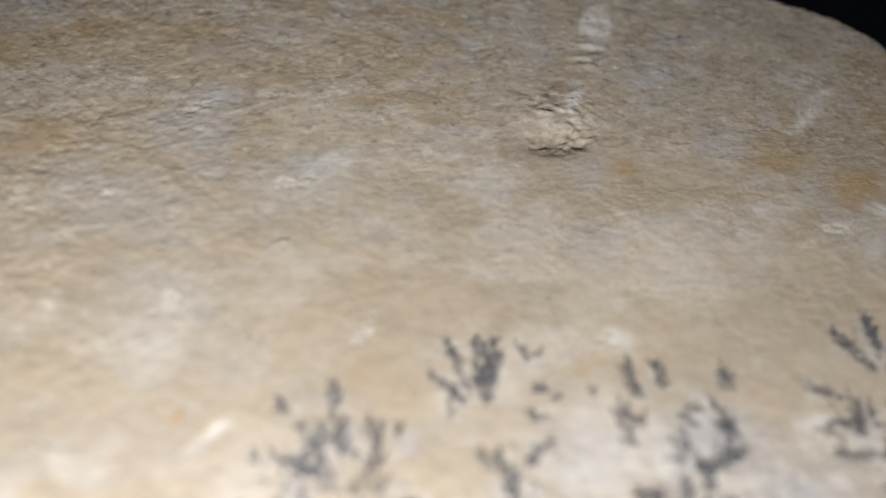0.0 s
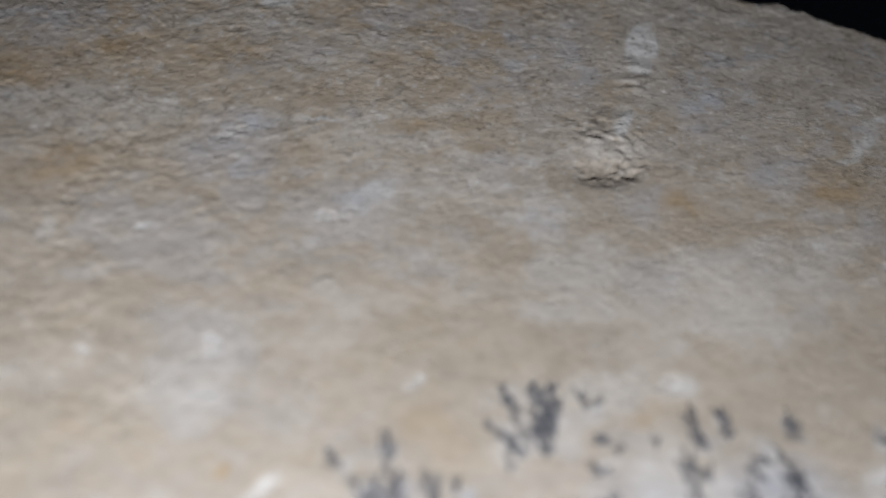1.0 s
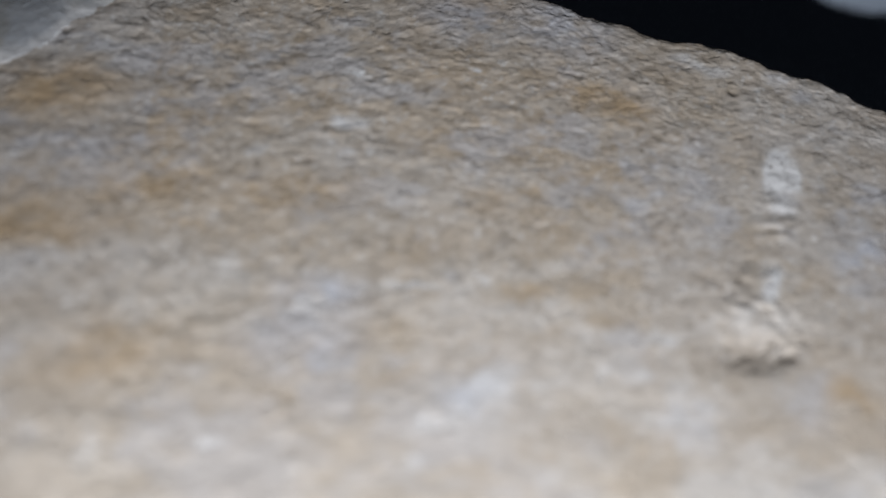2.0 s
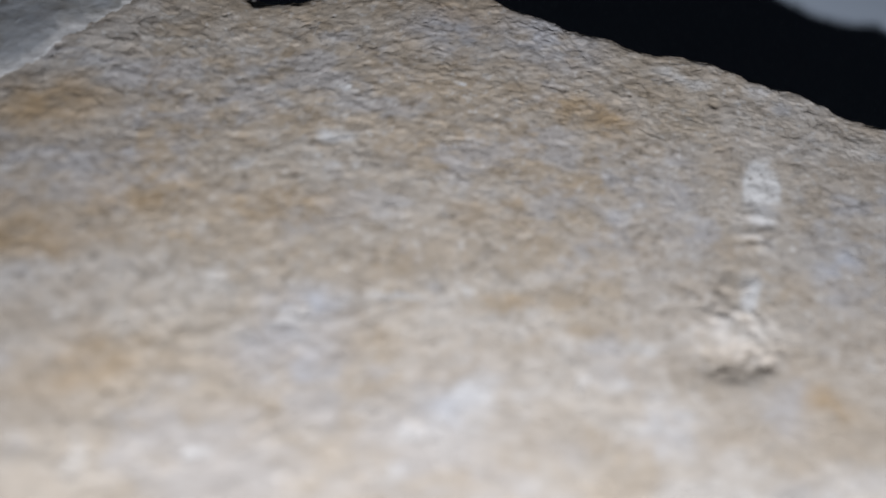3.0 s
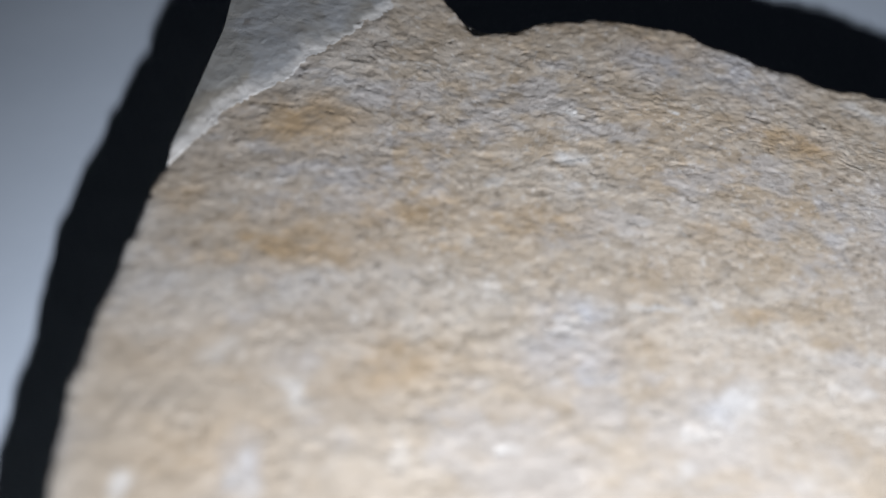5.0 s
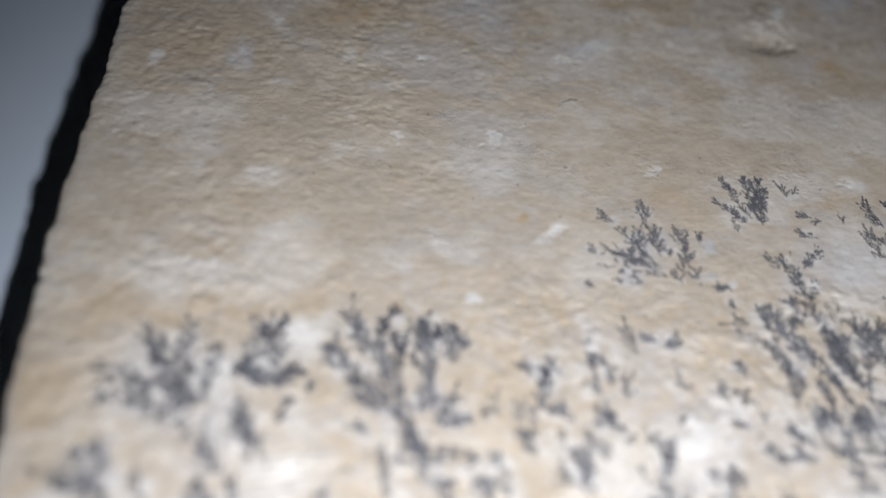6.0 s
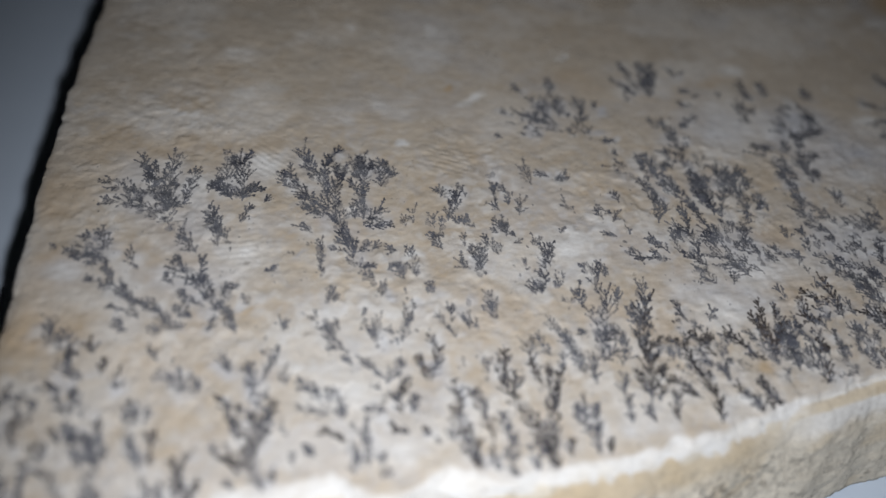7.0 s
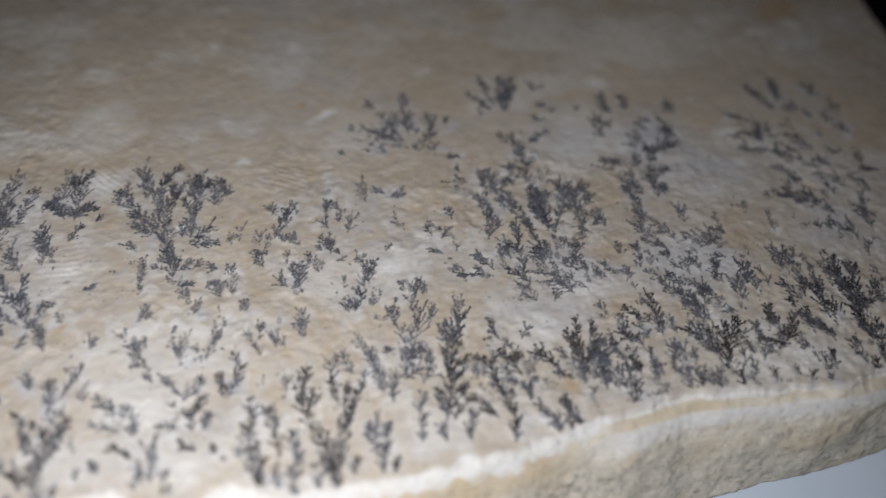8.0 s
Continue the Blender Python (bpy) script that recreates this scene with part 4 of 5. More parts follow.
grow(65.9, 41.0, 65.6, 43.2, 1.1, 4)
grow(59.7, 36.3, 59.5, 37.1, 0.7, 7)
grow(63.2, 35.6, 63.0, 36.4, 0.5, 7)
grow(69.0, 37.8, 68.6, 39.1, 1.2, 7)
grow(70.7, 39.5, 70.1, 40.0, 0.8, 7)
grow(69.0, 37.8, 66.4, 38.6, 1.4, 4)
grow(66.7, 36.5, 65.6, 37.7, 1.6, 4)
grow(69.9, 36.1, 69.0, 36.3, 0.7, 7)
grow(68.5, 34.1, 68.4, 35.0, 0.9, 7)
grow(66.5, 34.0, 66.1, 35.4, 0.9, 6)
grow(64.6, 34.1, 63.7, 34.9, 0.9, 6)
grow(64.5, 32.1, 62.8, 33.3, 1.0, 6)
grow(62.3, 32.1, 60.7, 34.0, 1.2, 5)
grow(68.9, 32.6, 68.1, 33.5, 0.8, 7)
grow(71.5, 32.7, 71.4, 35.1, 1.3, 6)
grow(71.5, 32.7, 71.9, 33.7, 1.1, 7)
grow(70.6, 30.4, 70.8, 32.4, 0.9, 7)
grow(64.8, 30.3, 63.8, 31.4, 0.9, 7)
grow(67.2, 30.7, 66.7, 31.5, 0.8, 7)
grow(62.1, 30.9, 61.4, 32.5, 0.9, 4)
grow(57.8, 32.3, 57.9, 33.9, 0.9, 5)
grow(59.0, 33.5, 55.8, 33.8, 0.5, 5)
grow(59.7, 34.3, 59.6, 35.5, 1.1, 5)
grow(56.1, 33.8, 55.4, 34.6, 0.5, 5)
grow(54.6, 32.2, 53.7, 33.0, 1.3, 4)
grow(80.7, 53.0, 75.9, 53.4, 0.8, 6)
grow(82.2, 60.8, 79.1, 65.1, 1.0, 5)
grow(83.2, 63.0, 82.9, 67.2, 0.7, 6)
grow(82.6, 62.2, 83.1, 65.1, 0.6, 5)
grow(77.2, 58.8, 74.8, 59.7, 0.7, 5)
grow(78.1, 58.6, 76.1, 59.2, 0.6, 6)
grow(78.7, 54.4, 78.7, 58.3, 1.0, 5)
grow(80.4, 54.1, 80.0, 57.3, 1.0, 5)
grow(76.7, 53.7, 76.4, 54.5, 0.5, 5)
grow(78.7, 55.4, 77.0, 56.5, 1.8, 4)
grow(84.4, 55.7, 82.4, 56.7, 1.5, 4)
grow(85.4, 53.7, 83.1, 55.2, 1.1, 5)
grow(83.5, 51.2, 83.1, 52.3, 0.9, 6)
grow(84.7, 51.3, 80.0, 53.1, 1.8, 4)
grow(80.3, 50.1, 79.3, 50.6, 0.7, 5)
grow(82.4, 48.3, 79.9, 50.2, 1.2, 4)
grow(85.7, 48.4, 84.8, 49.3, 0.9, 5)
grow(85.9, 46.2, 85.4, 47.6, 0.9, 6)
grow(82.3, 45.6, 80.7, 47.4, 1.5, 4)
grow(83.4, 44.3, 79.9, 46.0, 1.2, 7)
grow(79.4, 45.4, 78.2, 46.4, 0.7, 5)
grow(83.8, 44.7, 82.8, 46.1, 1.0, 6)
grow(86.8, 50.9, 85.6, 51.9, 1.1, 4)
grow(89.6, 52.9, 87.7, 53.9, 1.2, 4)
grow(91.0, 51.5, 91.0, 53.6, 1.2, 4)
grow(93.0, 50.6, 91.1, 50.7, 0.6, 6)
grow(88.0, 47.6, 86.9, 49.1, 1.3, 4)
grow(90.2, 47.7, 89.7, 49.6, 1.6, 4)
grow(89.1, 44.5, 89.4, 46.4, 1.2, 5)
grow(88.6, 41.8, 88.3, 44.1, 1.6, 5)
grow(90.0, 42.7, 89.8, 43.3, 0.6, 6)
grow(84.1, 40.8, 83.7, 41.7, 1.0, 5)
grow(86.4, 40.5, 84.6, 41.3, 0.7, 6)
grow(86.8, 39.6, 86.0, 41.4, 1.4, 5)
grow(87.1, 55.8, 87.1, 57.0, 0.9, 5)
grow(87.0, 59.5, 85.8, 60.6, 1.4, 4)
grow(88.3, 58.5, 90.1, 61.9, 1.9, 4)
grow(84.0, 59.9, 84.1, 61.6, 1.3, 4)
grow(88.1, 63.3, 88.0, 65.7, 1.8, 4)
grow(78.1, 40.6, 77.6, 41.1, 0.7, 4)
grow(91.7, 57.1, 90.5, 58.2, 1.6, 4)
grow(53.9, 19.1, 53.8, 23.0, 1.0, 7)
grow(53.7, 22.3, 54.9, 24.4, 1.2, 5)
grow(56.8, 17.0, 57.2, 21.8, 1.3, 8)
grow(57.2, 21.7, 57.4, 25.2, 0.8, 7)
grow(57.7, 20.8, 57.5, 21.8, 0.8, 9)
grow(56.0, 19.2, 55.3, 21.1, 1.2, 7)
grow(57.4, 24.7, 56.3, 25.8, 0.7, 7)
grow(56.8, 25.1, 56.5, 27.6, 0.9, 7)
grow(59.8, 26.9, 57.3, 28.7, 0.8, 8)
grow(59.2, 25.1, 58.5, 26.6, 0.9, 7)
grow(60.8, 25.5, 60.4, 28.4, 1.2, 8)
grow(60.3, 28.0, 60.1, 30.2, 1.0, 6)
grow(58.5, 16.7, 58.5, 18.3, 1.0, 7)
grow(59.1, 22.4, 59.0, 23.5, 0.6, 8)
grow(60.1, 20.8, 59.3, 21.9, 0.8, 7)
grow(60.3, 18.6, 59.2, 21.2, 0.8, 5)
grow(62.8, 22.5, 62.5, 24.3, 0.9, 7)
grow(62.3, 21.9, 61.6, 24.6, 1.2, 5)
grow(63.0, 19.0, 62.6, 21.6, 1.1, 9)
grow(62.2, 21.2, 61.4, 21.9, 0.6, 7)
grow(63.9, 19.3, 63.9, 20.7, 0.8, 8)
grow(65.6, 19.0, 64.7, 20.4, 0.7, 9)
grow(66.0, 19.4, 65.8, 21.4, 1.2, 4)
grow(66.7, 23.2, 63.8, 26.4, 1.2, 9)
grow(67.0, 23.4, 65.9, 26.1, 1.0, 9)
grow(67.3, 23.4, 67.6, 26.8, 1.0, 8)
grow(67.5, 23.5, 69.3, 27.2, 1.1, 8)
grow(67.1, 21.1, 67.0, 22.7, 1.2, 5)
grow(68.4, 19.4, 68.2, 21.1, 0.8, 9)
grow(66.5, 27.4, 65.0, 29.6, 1.5, 5)
grow(69.3, 28.6, 67.7, 30.1, 1.5, 5)
grow(70.6, 29.0, 70.2, 32.8, 1.4, 6)
grow(65.4, 28.1, 63.2, 30.3, 0.9, 6)
grow(64.3, 29.2, 62.5, 31.8, 1.0, 5)
grow(66.2, 29.2, 66.1, 31.9, 1.3, 5)
grow(70.2, 23.4, 69.9, 24.5, 0.6, 6)
grow(69.6, 19.5, 69.8, 22.8, 0.6, 4)
grow(71.2, 24.8, 71.1, 26.9, 0.9, 5)
grow(74.5, 25.5, 73.3, 28.4, 1.0, 8)
grow(74.2, 25.2, 75.4, 27.7, 0.9, 8)
grow(73.3, 26.9, 73.0, 29.5, 0.8, 7)
grow(74.6, 24.9, 71.7, 25.5, 0.6, 5)
grow(72.0, 19.6, 71.9, 21.5, 0.7, 4)
grow(74.5, 21.2, 74.5, 21.9, 0.4, 4)
grow(75.6, 19.7, 75.9, 21.3, 0.5, 9)
grow(79.9, 26.0, 77.1, 28.2, 0.8, 9)
grow(79.4, 26.4, 76.1, 30.3, 0.9, 8)
grow(77.5, 30.6, 75.7, 32.6, 0.9, 7)
grow(77.9, 31.0, 77.8, 33.0, 0.8, 7)
grow(79.9, 28.2, 79.2, 32.3, 1.3, 7)
grow(80.8, 26.8, 80.5, 30.1, 1.3, 8)
grow(80.0, 31.5, 79.7, 33.8, 0.9, 7)
grow(78.5, 32.2, 76.7, 36.5, 1.2, 7)
grow(76.8, 32.9, 75.7, 37.7, 0.9, 6)
grow(84.6, 25.7, 82.8, 33.2, 1.4, 9)
grow(84.3, 29.7, 84.1, 33.2, 1.1, 7)
grow(82.9, 31.6, 82.4, 36.3, 1.3, 7)
grow(83.9, 25.8, 83.3, 28.7, 1.0, 9)
grow(84.6, 24.4, 85.0, 28.0, 0.9, 8)
grow(84.7, 30.1, 86.2, 32.5, 0.9, 7)
grow(84.1, 33.1, 84.2, 35.5, 1.1, 7)
grow(86.4, 30.2, 86.8, 33.3, 0.9, 7)
grow(78.7, 21.9, 78.9, 23.7, 0.7, 9)
grow(77.7, 20.6, 77.8, 23.0, 0.6, 8)
grow(78.9, 19.7, 77.7, 21.6, 0.5, 5)
grow(82.3, 22.7, 81.5, 25.1, 0.9, 7)
grow(83.6, 21.7, 83.4, 23.1, 0.7, 9)
grow(82.2, 24.7, 82.1, 25.8, 0.5, 6)
grow(84.5, 22.4, 84.5, 24.5, 0.6, 6)


def stain_shade_masks(x, y):
    wx, wy = x + 2.0 * fbm(x, y, 4.5, 4, 1, 0.6), y + 1.8 * fbm(x, y, 4.5, 4, 2, 0.6)
    back_part = ramp(y + 10 * fbm(x, y, 25, 2, 6), 66, 108)
    flow = fbm(x * 0.55, y, 10, 5, 4, 0.62)
    flecks = fbm(x * 0.7, y, 2.2, 4, 5, 0.65)
    ochre = 0.15 * ramp(flow + 0.35 * flecks * back_part, 0.05, 0.45) * (0.9 + 0.1 * back_part)
    grey = (0.30 + 0.18 * back_part) * ramp(fbm(x * 0.6, y, 9, 5, 6, 0.66) - 0.55 * flecks * back_part, 0.06, 0.50)
    pale = 0.36 * ramp(fbm(wx * 0.6, wy, 9, 4, 7, 0.6), 0.10, 0.5) * (1 - 0.4 * back_part)
    pale = pale + 0.18 * ramp(fbm(x * 0.6, y, 2.0, 3, 3), 0.28, 0.55) * ramp(fbm(x, y, 12, 2, 1), -0.1, 0.35)
    veins = (1 - ramp(np.abs(fbm(x, y, 10, 5, 3, 0.7)), 0.01, 0.13)) * ramp(fbm(x, y, 7, 3, 5), 0.08, 0.35)
    pale = np.maximum(pale, 0.14 * veins)
    chip = facets(x, y, 2.2, 1.9, 1)[1]
    chip2 = facets(x, y, 1.1, 0.95, 4)[1]
    ochre = ochre + back_part * (0.12 * ramp(chip, 0.66, 0.82) + 0.08 * ramp(chip2, 0.7, 0.85))
    pale = pale + back_part * (0.13 * ramp(0.3 - chip2, 0.1, 0.22) + 0.11 * ramp(0.25 - chip, 0.06, 0.18))
    pale = pale + 0.12 * ramp(fbm(x * 0.7, y * 1.2, 0.95, 3, 2, 0.6), 0.22, 0.5) * (1 - 0.6 * back_part)
    ochre = ochre + 0.12 * ramp(fbm(x * 0.7, y, 1.6, 3, 7, 0.6), 0.2, 0.5) * (1 - 0.5 * back_part)
    dark = back_part * (0.45 * crack_mask(x, y) + 0.06 * ramp(np.abs(chip2 - 0.5), 0.06, 0.02))
    dark = dark + 0.5 * ramp(fbm(x, y, 0.9, 2, 6), 0.82, 0.88)
    # paler scabs and duller hollows between the growths
    crusty = ramp(y + 5 * fbm(x, y, 14, 2, 6), 60, 46)
    scab = fbm(x * 0.8, y, 1.5, 3, 1, 0.6)
    pale = pale + crusty * 0.34 * ramp(scab, 0.06, 0.32) * ramp(fbm(x, y, 6, 3, 3), -0.2, 0.35)
    ochre = ochre + crusty * 0.20 * ramp(-scab, 0.10, 0.35)
    grey = grey + crusty * 0.22 * ramp(fbm(x, y, 1.0, 3, 4), 0.1, 0.4)
    # each split layer has its own tint, and a darker line under its scarp
    level = cleavage(x, y)
    tint = np.sin(12.9898 * np.floor(level) + 1.7 * np.floor(x / 23) + 0.6) * 0.5 + 0.5
    ochre = ochre + back_part * 0.16 * ramp(tint, 0.55, 0.85)
    grey = grey + back_part * 0.16 * ramp(1 - tint, 0.55, 0.85)
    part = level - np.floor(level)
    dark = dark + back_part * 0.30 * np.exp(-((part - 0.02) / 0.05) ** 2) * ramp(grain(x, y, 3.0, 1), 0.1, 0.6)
    # shade in the knob's hollow, painted into the dark mask
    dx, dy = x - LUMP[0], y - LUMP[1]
    pit_shade = np.exp(-(((dx + 0.5) / 4.2) ** 2 + ((dy + 1.3 - 0.12 * dx - 0.03 * dx ** 2) / 1.5) ** 2) ** 1.6)
    dark = dark + pit_shade * (0.12 + 0.40 * ramp(fbm(x, y * 1.2, 1.3, 4, 1, 0.65), 0.2, -0.35))
    crumbs = fbm(x, y, 0.55, 2, 5)
    pale = pale + 0.40 * back_part * ramp(crumbs, 0.5, 0.64)
    dark = dark + back_part * (0.34 * ramp(-crumbs, 0.45, 0.6) + 0.20 * ramp(fbm(x * 0.8, y, 1.2, 4, 7, 0.7), 0.12, 0.38))
    pale = np.maximum(pale, bruise_mask(x, y) * (0.45 + 0.6 * fbm(x, y, 0.7, 3, 4)))
    grey = np.clip(grey, 0, 1)
    masks = {"ochre": ochre, "grey": grey, "pale": pale, "dark": dark}
    for kind, sx, sy, rx, ry, turn, strength in STAINS:
        c, s = math.cos(radians(turn)), math.sin(radians(turn))
        dx, dy = wx - sx, wy - sy
        a = np.exp(-(((c * dx + s * dy) / rx) ** 2 + ((c * dy - s * dx) / ry) ** 2) ** 1.4)
        masks[kind] = np.maximum(masks[kind], a * strength * np.clip(0.92 + 0.5 * flow + (0.55 + 0.7 * back_part) * flecks, 0.25, 1.3))
        if kind == "pale":
            masks["ochre"] = masks["ochre"] * (1 - 0.8 * a)
        if kind == "ochre":
            masks["grey"] = masks["grey"] * (1 - 0.75 * a * min(1, strength))
            masks["pale"] = masks["pale"] * (1 - 0.6 * a * min(1, strength))
    for gx, gy, tx, ty, width, tone in GROWTHS:
        # stone is bleached bluish-grey round the growths
        ex, ey = tx - gx, ty - gy
        long = math.hypot(ex, ey) + 0.01
        near = np.hypot(x - (gx + tx) / 2, y - (gy + ty) / 2) < 0.7 * long + width + 3
        nx, ny = wx[near], wy[near]
        p = ((nx - gx) * ex + (ny - gy) * ey) / long ** 2
        q = np.abs((nx - gx) * ey - (ny - gy) * ex) / long
        a = np.exp(-(q / (0.5 * width + 0.7)) ** 2) * ramp(p, -0.3, 0.15) * (1 - ramp(p, 0.75, 1.25))
        masks["grey"][near] = np.maximum(masks["grey"][near], 0.62 * a * (0.6 + 0.7 * grain(x[near], y[near], 2.5, 2)))
        masks["pale"][near] = np.maximum(masks["pale"][near], 0.45 * a * ramp(grain(x[near], y[near], 1.8, 4), 0.0, 0.7))
    return masks


masks = stain_shade_masks(PX, PY)
inward = v[:, :, 0] * 135 + 0 * PX
rim = (1 - ramp(inward / ((0.75 + 0.9 * fbm(PX, PY, 3.2, 4, 2, 0.6)) * (1 + 1.2 * ramp(10 - PX, 0, 14))).clip(0.12, 4), 0.35, 1.15)) * (0.72 + 0.35 * fbm(PX, PY, 1.4, 3, 5))
rim_left = np.exp(-(u[:, :, 0] * 127) / 1.2) * (v[:, :, 0] * 0 + 1)
masks["pale"] = np.maximum(masks["pale"], np.clip(1.15 * rim * (1 - 0.45 * ramp(PX, 52, 58)), 0, 0.95))
masks["pale"] = np.maximum(masks["pale"], np.clip(0.8 * rim_left * (0.6 + 0.8 * grain(PX, PY, 5, 3)), 0, 0.8))
masks["ochre"] = np.clip(masks["ochre"] * (1 - rim), 0, 1)

# ---- the slab ----
slab = tagged(new("rock_specimen"), "flat cream limestone rock covered with black branching mineral growths", "rock")
PZ = surface(PX, PY)
du, dv = np.minimum(u[:, :, 0], 1 - u[:, :, 0]) * 127, np.minimum(v[:, :, 0], 1 - v[:, :, 0]) * 135
PZ = PZ - 0.45 * np.exp(-du / 0.5) - (0.42 + 0.40 * fbm(PX, PY, 4, 4, 3)) * np.exp(-dv / (0.45 + 0.3 * fbm(PX, PY, 5, 3, 4)))

verts = [np.stack([PX, PY, PZ], 2).reshape(-1, 3)]
index = np.arange(NU * NV).reshape(NU, NV)
faces = [np.stack([index[:-1, :-1], index[1:, :-1], index[1:, 1:], index[:-1, 1:]], 2).reshape(-1, 4)]
loop = np.concatenate([index[:-1, 0], index[-1, :-1], index[:0:-1, -1], index[0, :0:-1]])
n_top_faces = len(faces[0])
ring = verts[0][loop]
nxt, prv = np.roll(ring, -3, 0), np.roll(ring, 3, 0)
out = np.stack([nxt[:, 1] - prv[:, 1], prv[:, 0] - nxt[:, 0]], 1)
out = out / np.linalg.norm(out, axis=1)[:, None]
for _ in range(150):
    out = (np.roll(out, 1, 0) + out + np.roll(out, -1, 0)) / 3
broad = out.copy()
for _ in range(2400):
    broad = (np.roll(broad, 1, 0) + broad + np.roll(broad, -1, 0)) / 3
girth = np.concatenate([[0], np.cumsum(np.hypot(*np.diff(ring[:, :2], axis=0).T))])
on_front = np.zeros(len(loop))
on_front[:NU - 1] = 1
inner = on_front * ramp(ring[:, 0], 14, 26) * ramp(96 - ring[:, 0], 0, 8)
out = out * (1 - inner[:, None]) + broad * inner[:, None]
out = out / np.linalg.norm(out, axis=1)[:, None]
on_left = np.zeros(len(loop))
on_left[-(NV - 1):] = 1
smooth_ring = ring.copy()
for _ in range(300):
    smooth_ring = (np.roll(smooth_ring, 1, 0) + smooth_ring + np.roll(smooth_ring, -1, 0)) / 3
LEVELS = 60
stain_shade_rows = [np.stack([masks["ochre"] + 0 * PX, masks["pale"], masks["grey"], masks["dark"]], 2).reshape(-1, 4)]
prev = loop
for k in range(1, LEVELS + 1):
    s = (k / LEVELS) ** 1.5
    down = smooth_ring[:, 2] * s
    chips = fbm(girth, down * 1.3, 7, 4, 2)
    scallop = 2.2 * fbm(girth, down * 0.8, 13, 3, 5) ** 2
    bulge = on_front * ((7.3 - 3.1 * ramp(ring[:, 0], 54, 82)) * s ** 0.72 + 0.9 * np.sin(math.pi * min(1, s * 1.6)) * scallop) + (1 - on_front) * (-0.6 * s)
    rim_x = ring[:, 0] + 1.2 * fbm(girth * 0.3, down, 4, 4, 6) + 0.9 * fbm(girth, down, 1.6, 3, 2, 0.6) + 0.12 * down
    chip_a = on_front * ramp(ring[:, 0], -60, -26) * (1 - ramp(rim_x + 0.55 * down - 10.6, -0.7, 0.7))
    chip_b = on_front * ramp(rim_x + 0.55 * down - 10.6, -0.7, 0.7) * (1 - ramp(rim_x, 16.2, 18.8))
    slope_a = np.where(down < 8, 0.95 * down, 7.6 + 0.1 * (down - 8))
    slope_b = 0.62 * down - 0.30 * np.maximum(0, down - 6.5)
    bulge = bulge * (1 - chip_a - chip_b) + chip_a * slope_a + chip_b * slope_b + (0.3 * chip_a + 0.12 * on_front) * fbm(girth, down, 0.9, 3, 4, 0.6) * min(1, 5 * s)
    ledge = on_left * ramp(fbm(girth, girth * 0, 6, 3, 4), 0.05, 0.4) * ramp(80 - ring[:, 1], 0, 20)
    bulge = bulge + 1.2 * ledge * np.exp(-((down - 1.7) / 0.6) ** 2)
    bulge = bulge + (1 - 0.7 * chip_b) * (0.50 * chips + 0.18 * (1 - 0.6 * ramp(rim_x, 45, 60)) * fbm(girth * 0.6, down, 1.8, 4, 3, 0.6)) * min(1, 4 * s) * (0.6 + 0.4 * on_front)
    # a thin layer has split off along the rim and left a narrow tan ledge
    ledge_at = on_front * ramp(ring[:, 0], 49, 56)
    lip = 0.45 + 0.5 * fbm(girth, girth * 0, 7, 2, 5)
    bulge = bulge + ledge_at * (0.55 + 0.35 * fbm(girth, girth * 0, 16, 2, 3)) * ramp(down + 0.25 * fbm(girth, down, 1.5, 3, 4), lip, lip + 0.5)
    # broken steps along the bedding
    step = 2.6 * fbm(girth * 0.45, down * 1.3, 5, 4, 1, 0.6)
    broken = ramp(step - np.floor(step), 0.0, 0.2) - (step - np.floor(step))
    bulge = bulge + on_front * (1 - 0.85 * chip_b * ramp(8 - down, 0, 1)) * min(1, 4 * s) * (0.15 * broken + 0.08 * fbm(girth, down, 0.8, 3, 6, 0.6)) * (1 - 0.55 * ramp(rim_x, 45, 60))
    fade = min(1, 25 * s)
    base = ring * (1 - fade) + smooth_ring * fade
    p = np.stack([base[:, 0] + out[:, 0] * bulge, base[:, 1] + out[:, 1] * bulge, base[:, 2] - down], 1)
    ids = np.arange(len(loop)) + sum(len(a) for a in verts)
    verts.append(p)
    faces.append(np.stack([prev, ids, np.roll(ids, -1), np.roll(prev, -1)], 1))
    # a crisp white bruised rim, thicker along the left end
    bruise = (0.75 + 0.7 * fbm(girth, girth * 0, 6, 2, 7) + 0.9 * fbm(girth, down, 1.4, 3, 2)).clip(0.2, 2.2)
    pale = np.clip((0.85 + 0.4 * fbm(girth, down, 1.6, 3, 3)) * (1 - ramp(down / bruise, 0.8, 1.25)) + 0.55 * ramp(chips, -0.05, 0.35) * ramp(40 - girth, -10, 12), 0, 1)
    # an ochre strip under the rim, strongest beside the bright chip
    wavy = down + 1.1 * chips + 0.7 * fbm(girth, down, 1.4, 3, 5)
    strip = on_front * ramp(rim_x, 16.4, 18.6) * (1 - ramp(rim_x, 42, 54)) * ramp(wavy, 0.5, 1.1) * (1 - ramp(wavy, 2.6, 4.4))
    tan = np.maximum(0.45 * ramp(fbm(girth, down * 2.0, 6, 3, 1), 0.0, 0.5), strip * np.clip(0.75 + 0.5 * fbm(girth, down * 0.4, 5, 3, 4) + 0.3 * ramp(28 - rim_x, 0, 10), 0, 1))
    # grainy grey band below it
    band = on_front * np.exp(-((wavy - 5.6) / 2.0) ** 2) * ramp(rim_x, 12, 20) * (1 - 0.65 * ramp(rim_x, 46, 60))
    mottle, pepper = fbm(girth, down * 1.4, 1.1, 4, 3, 0.65), fbm(girth * 0.8, down * 1.1, 0.7, 3, 7, 0.6)
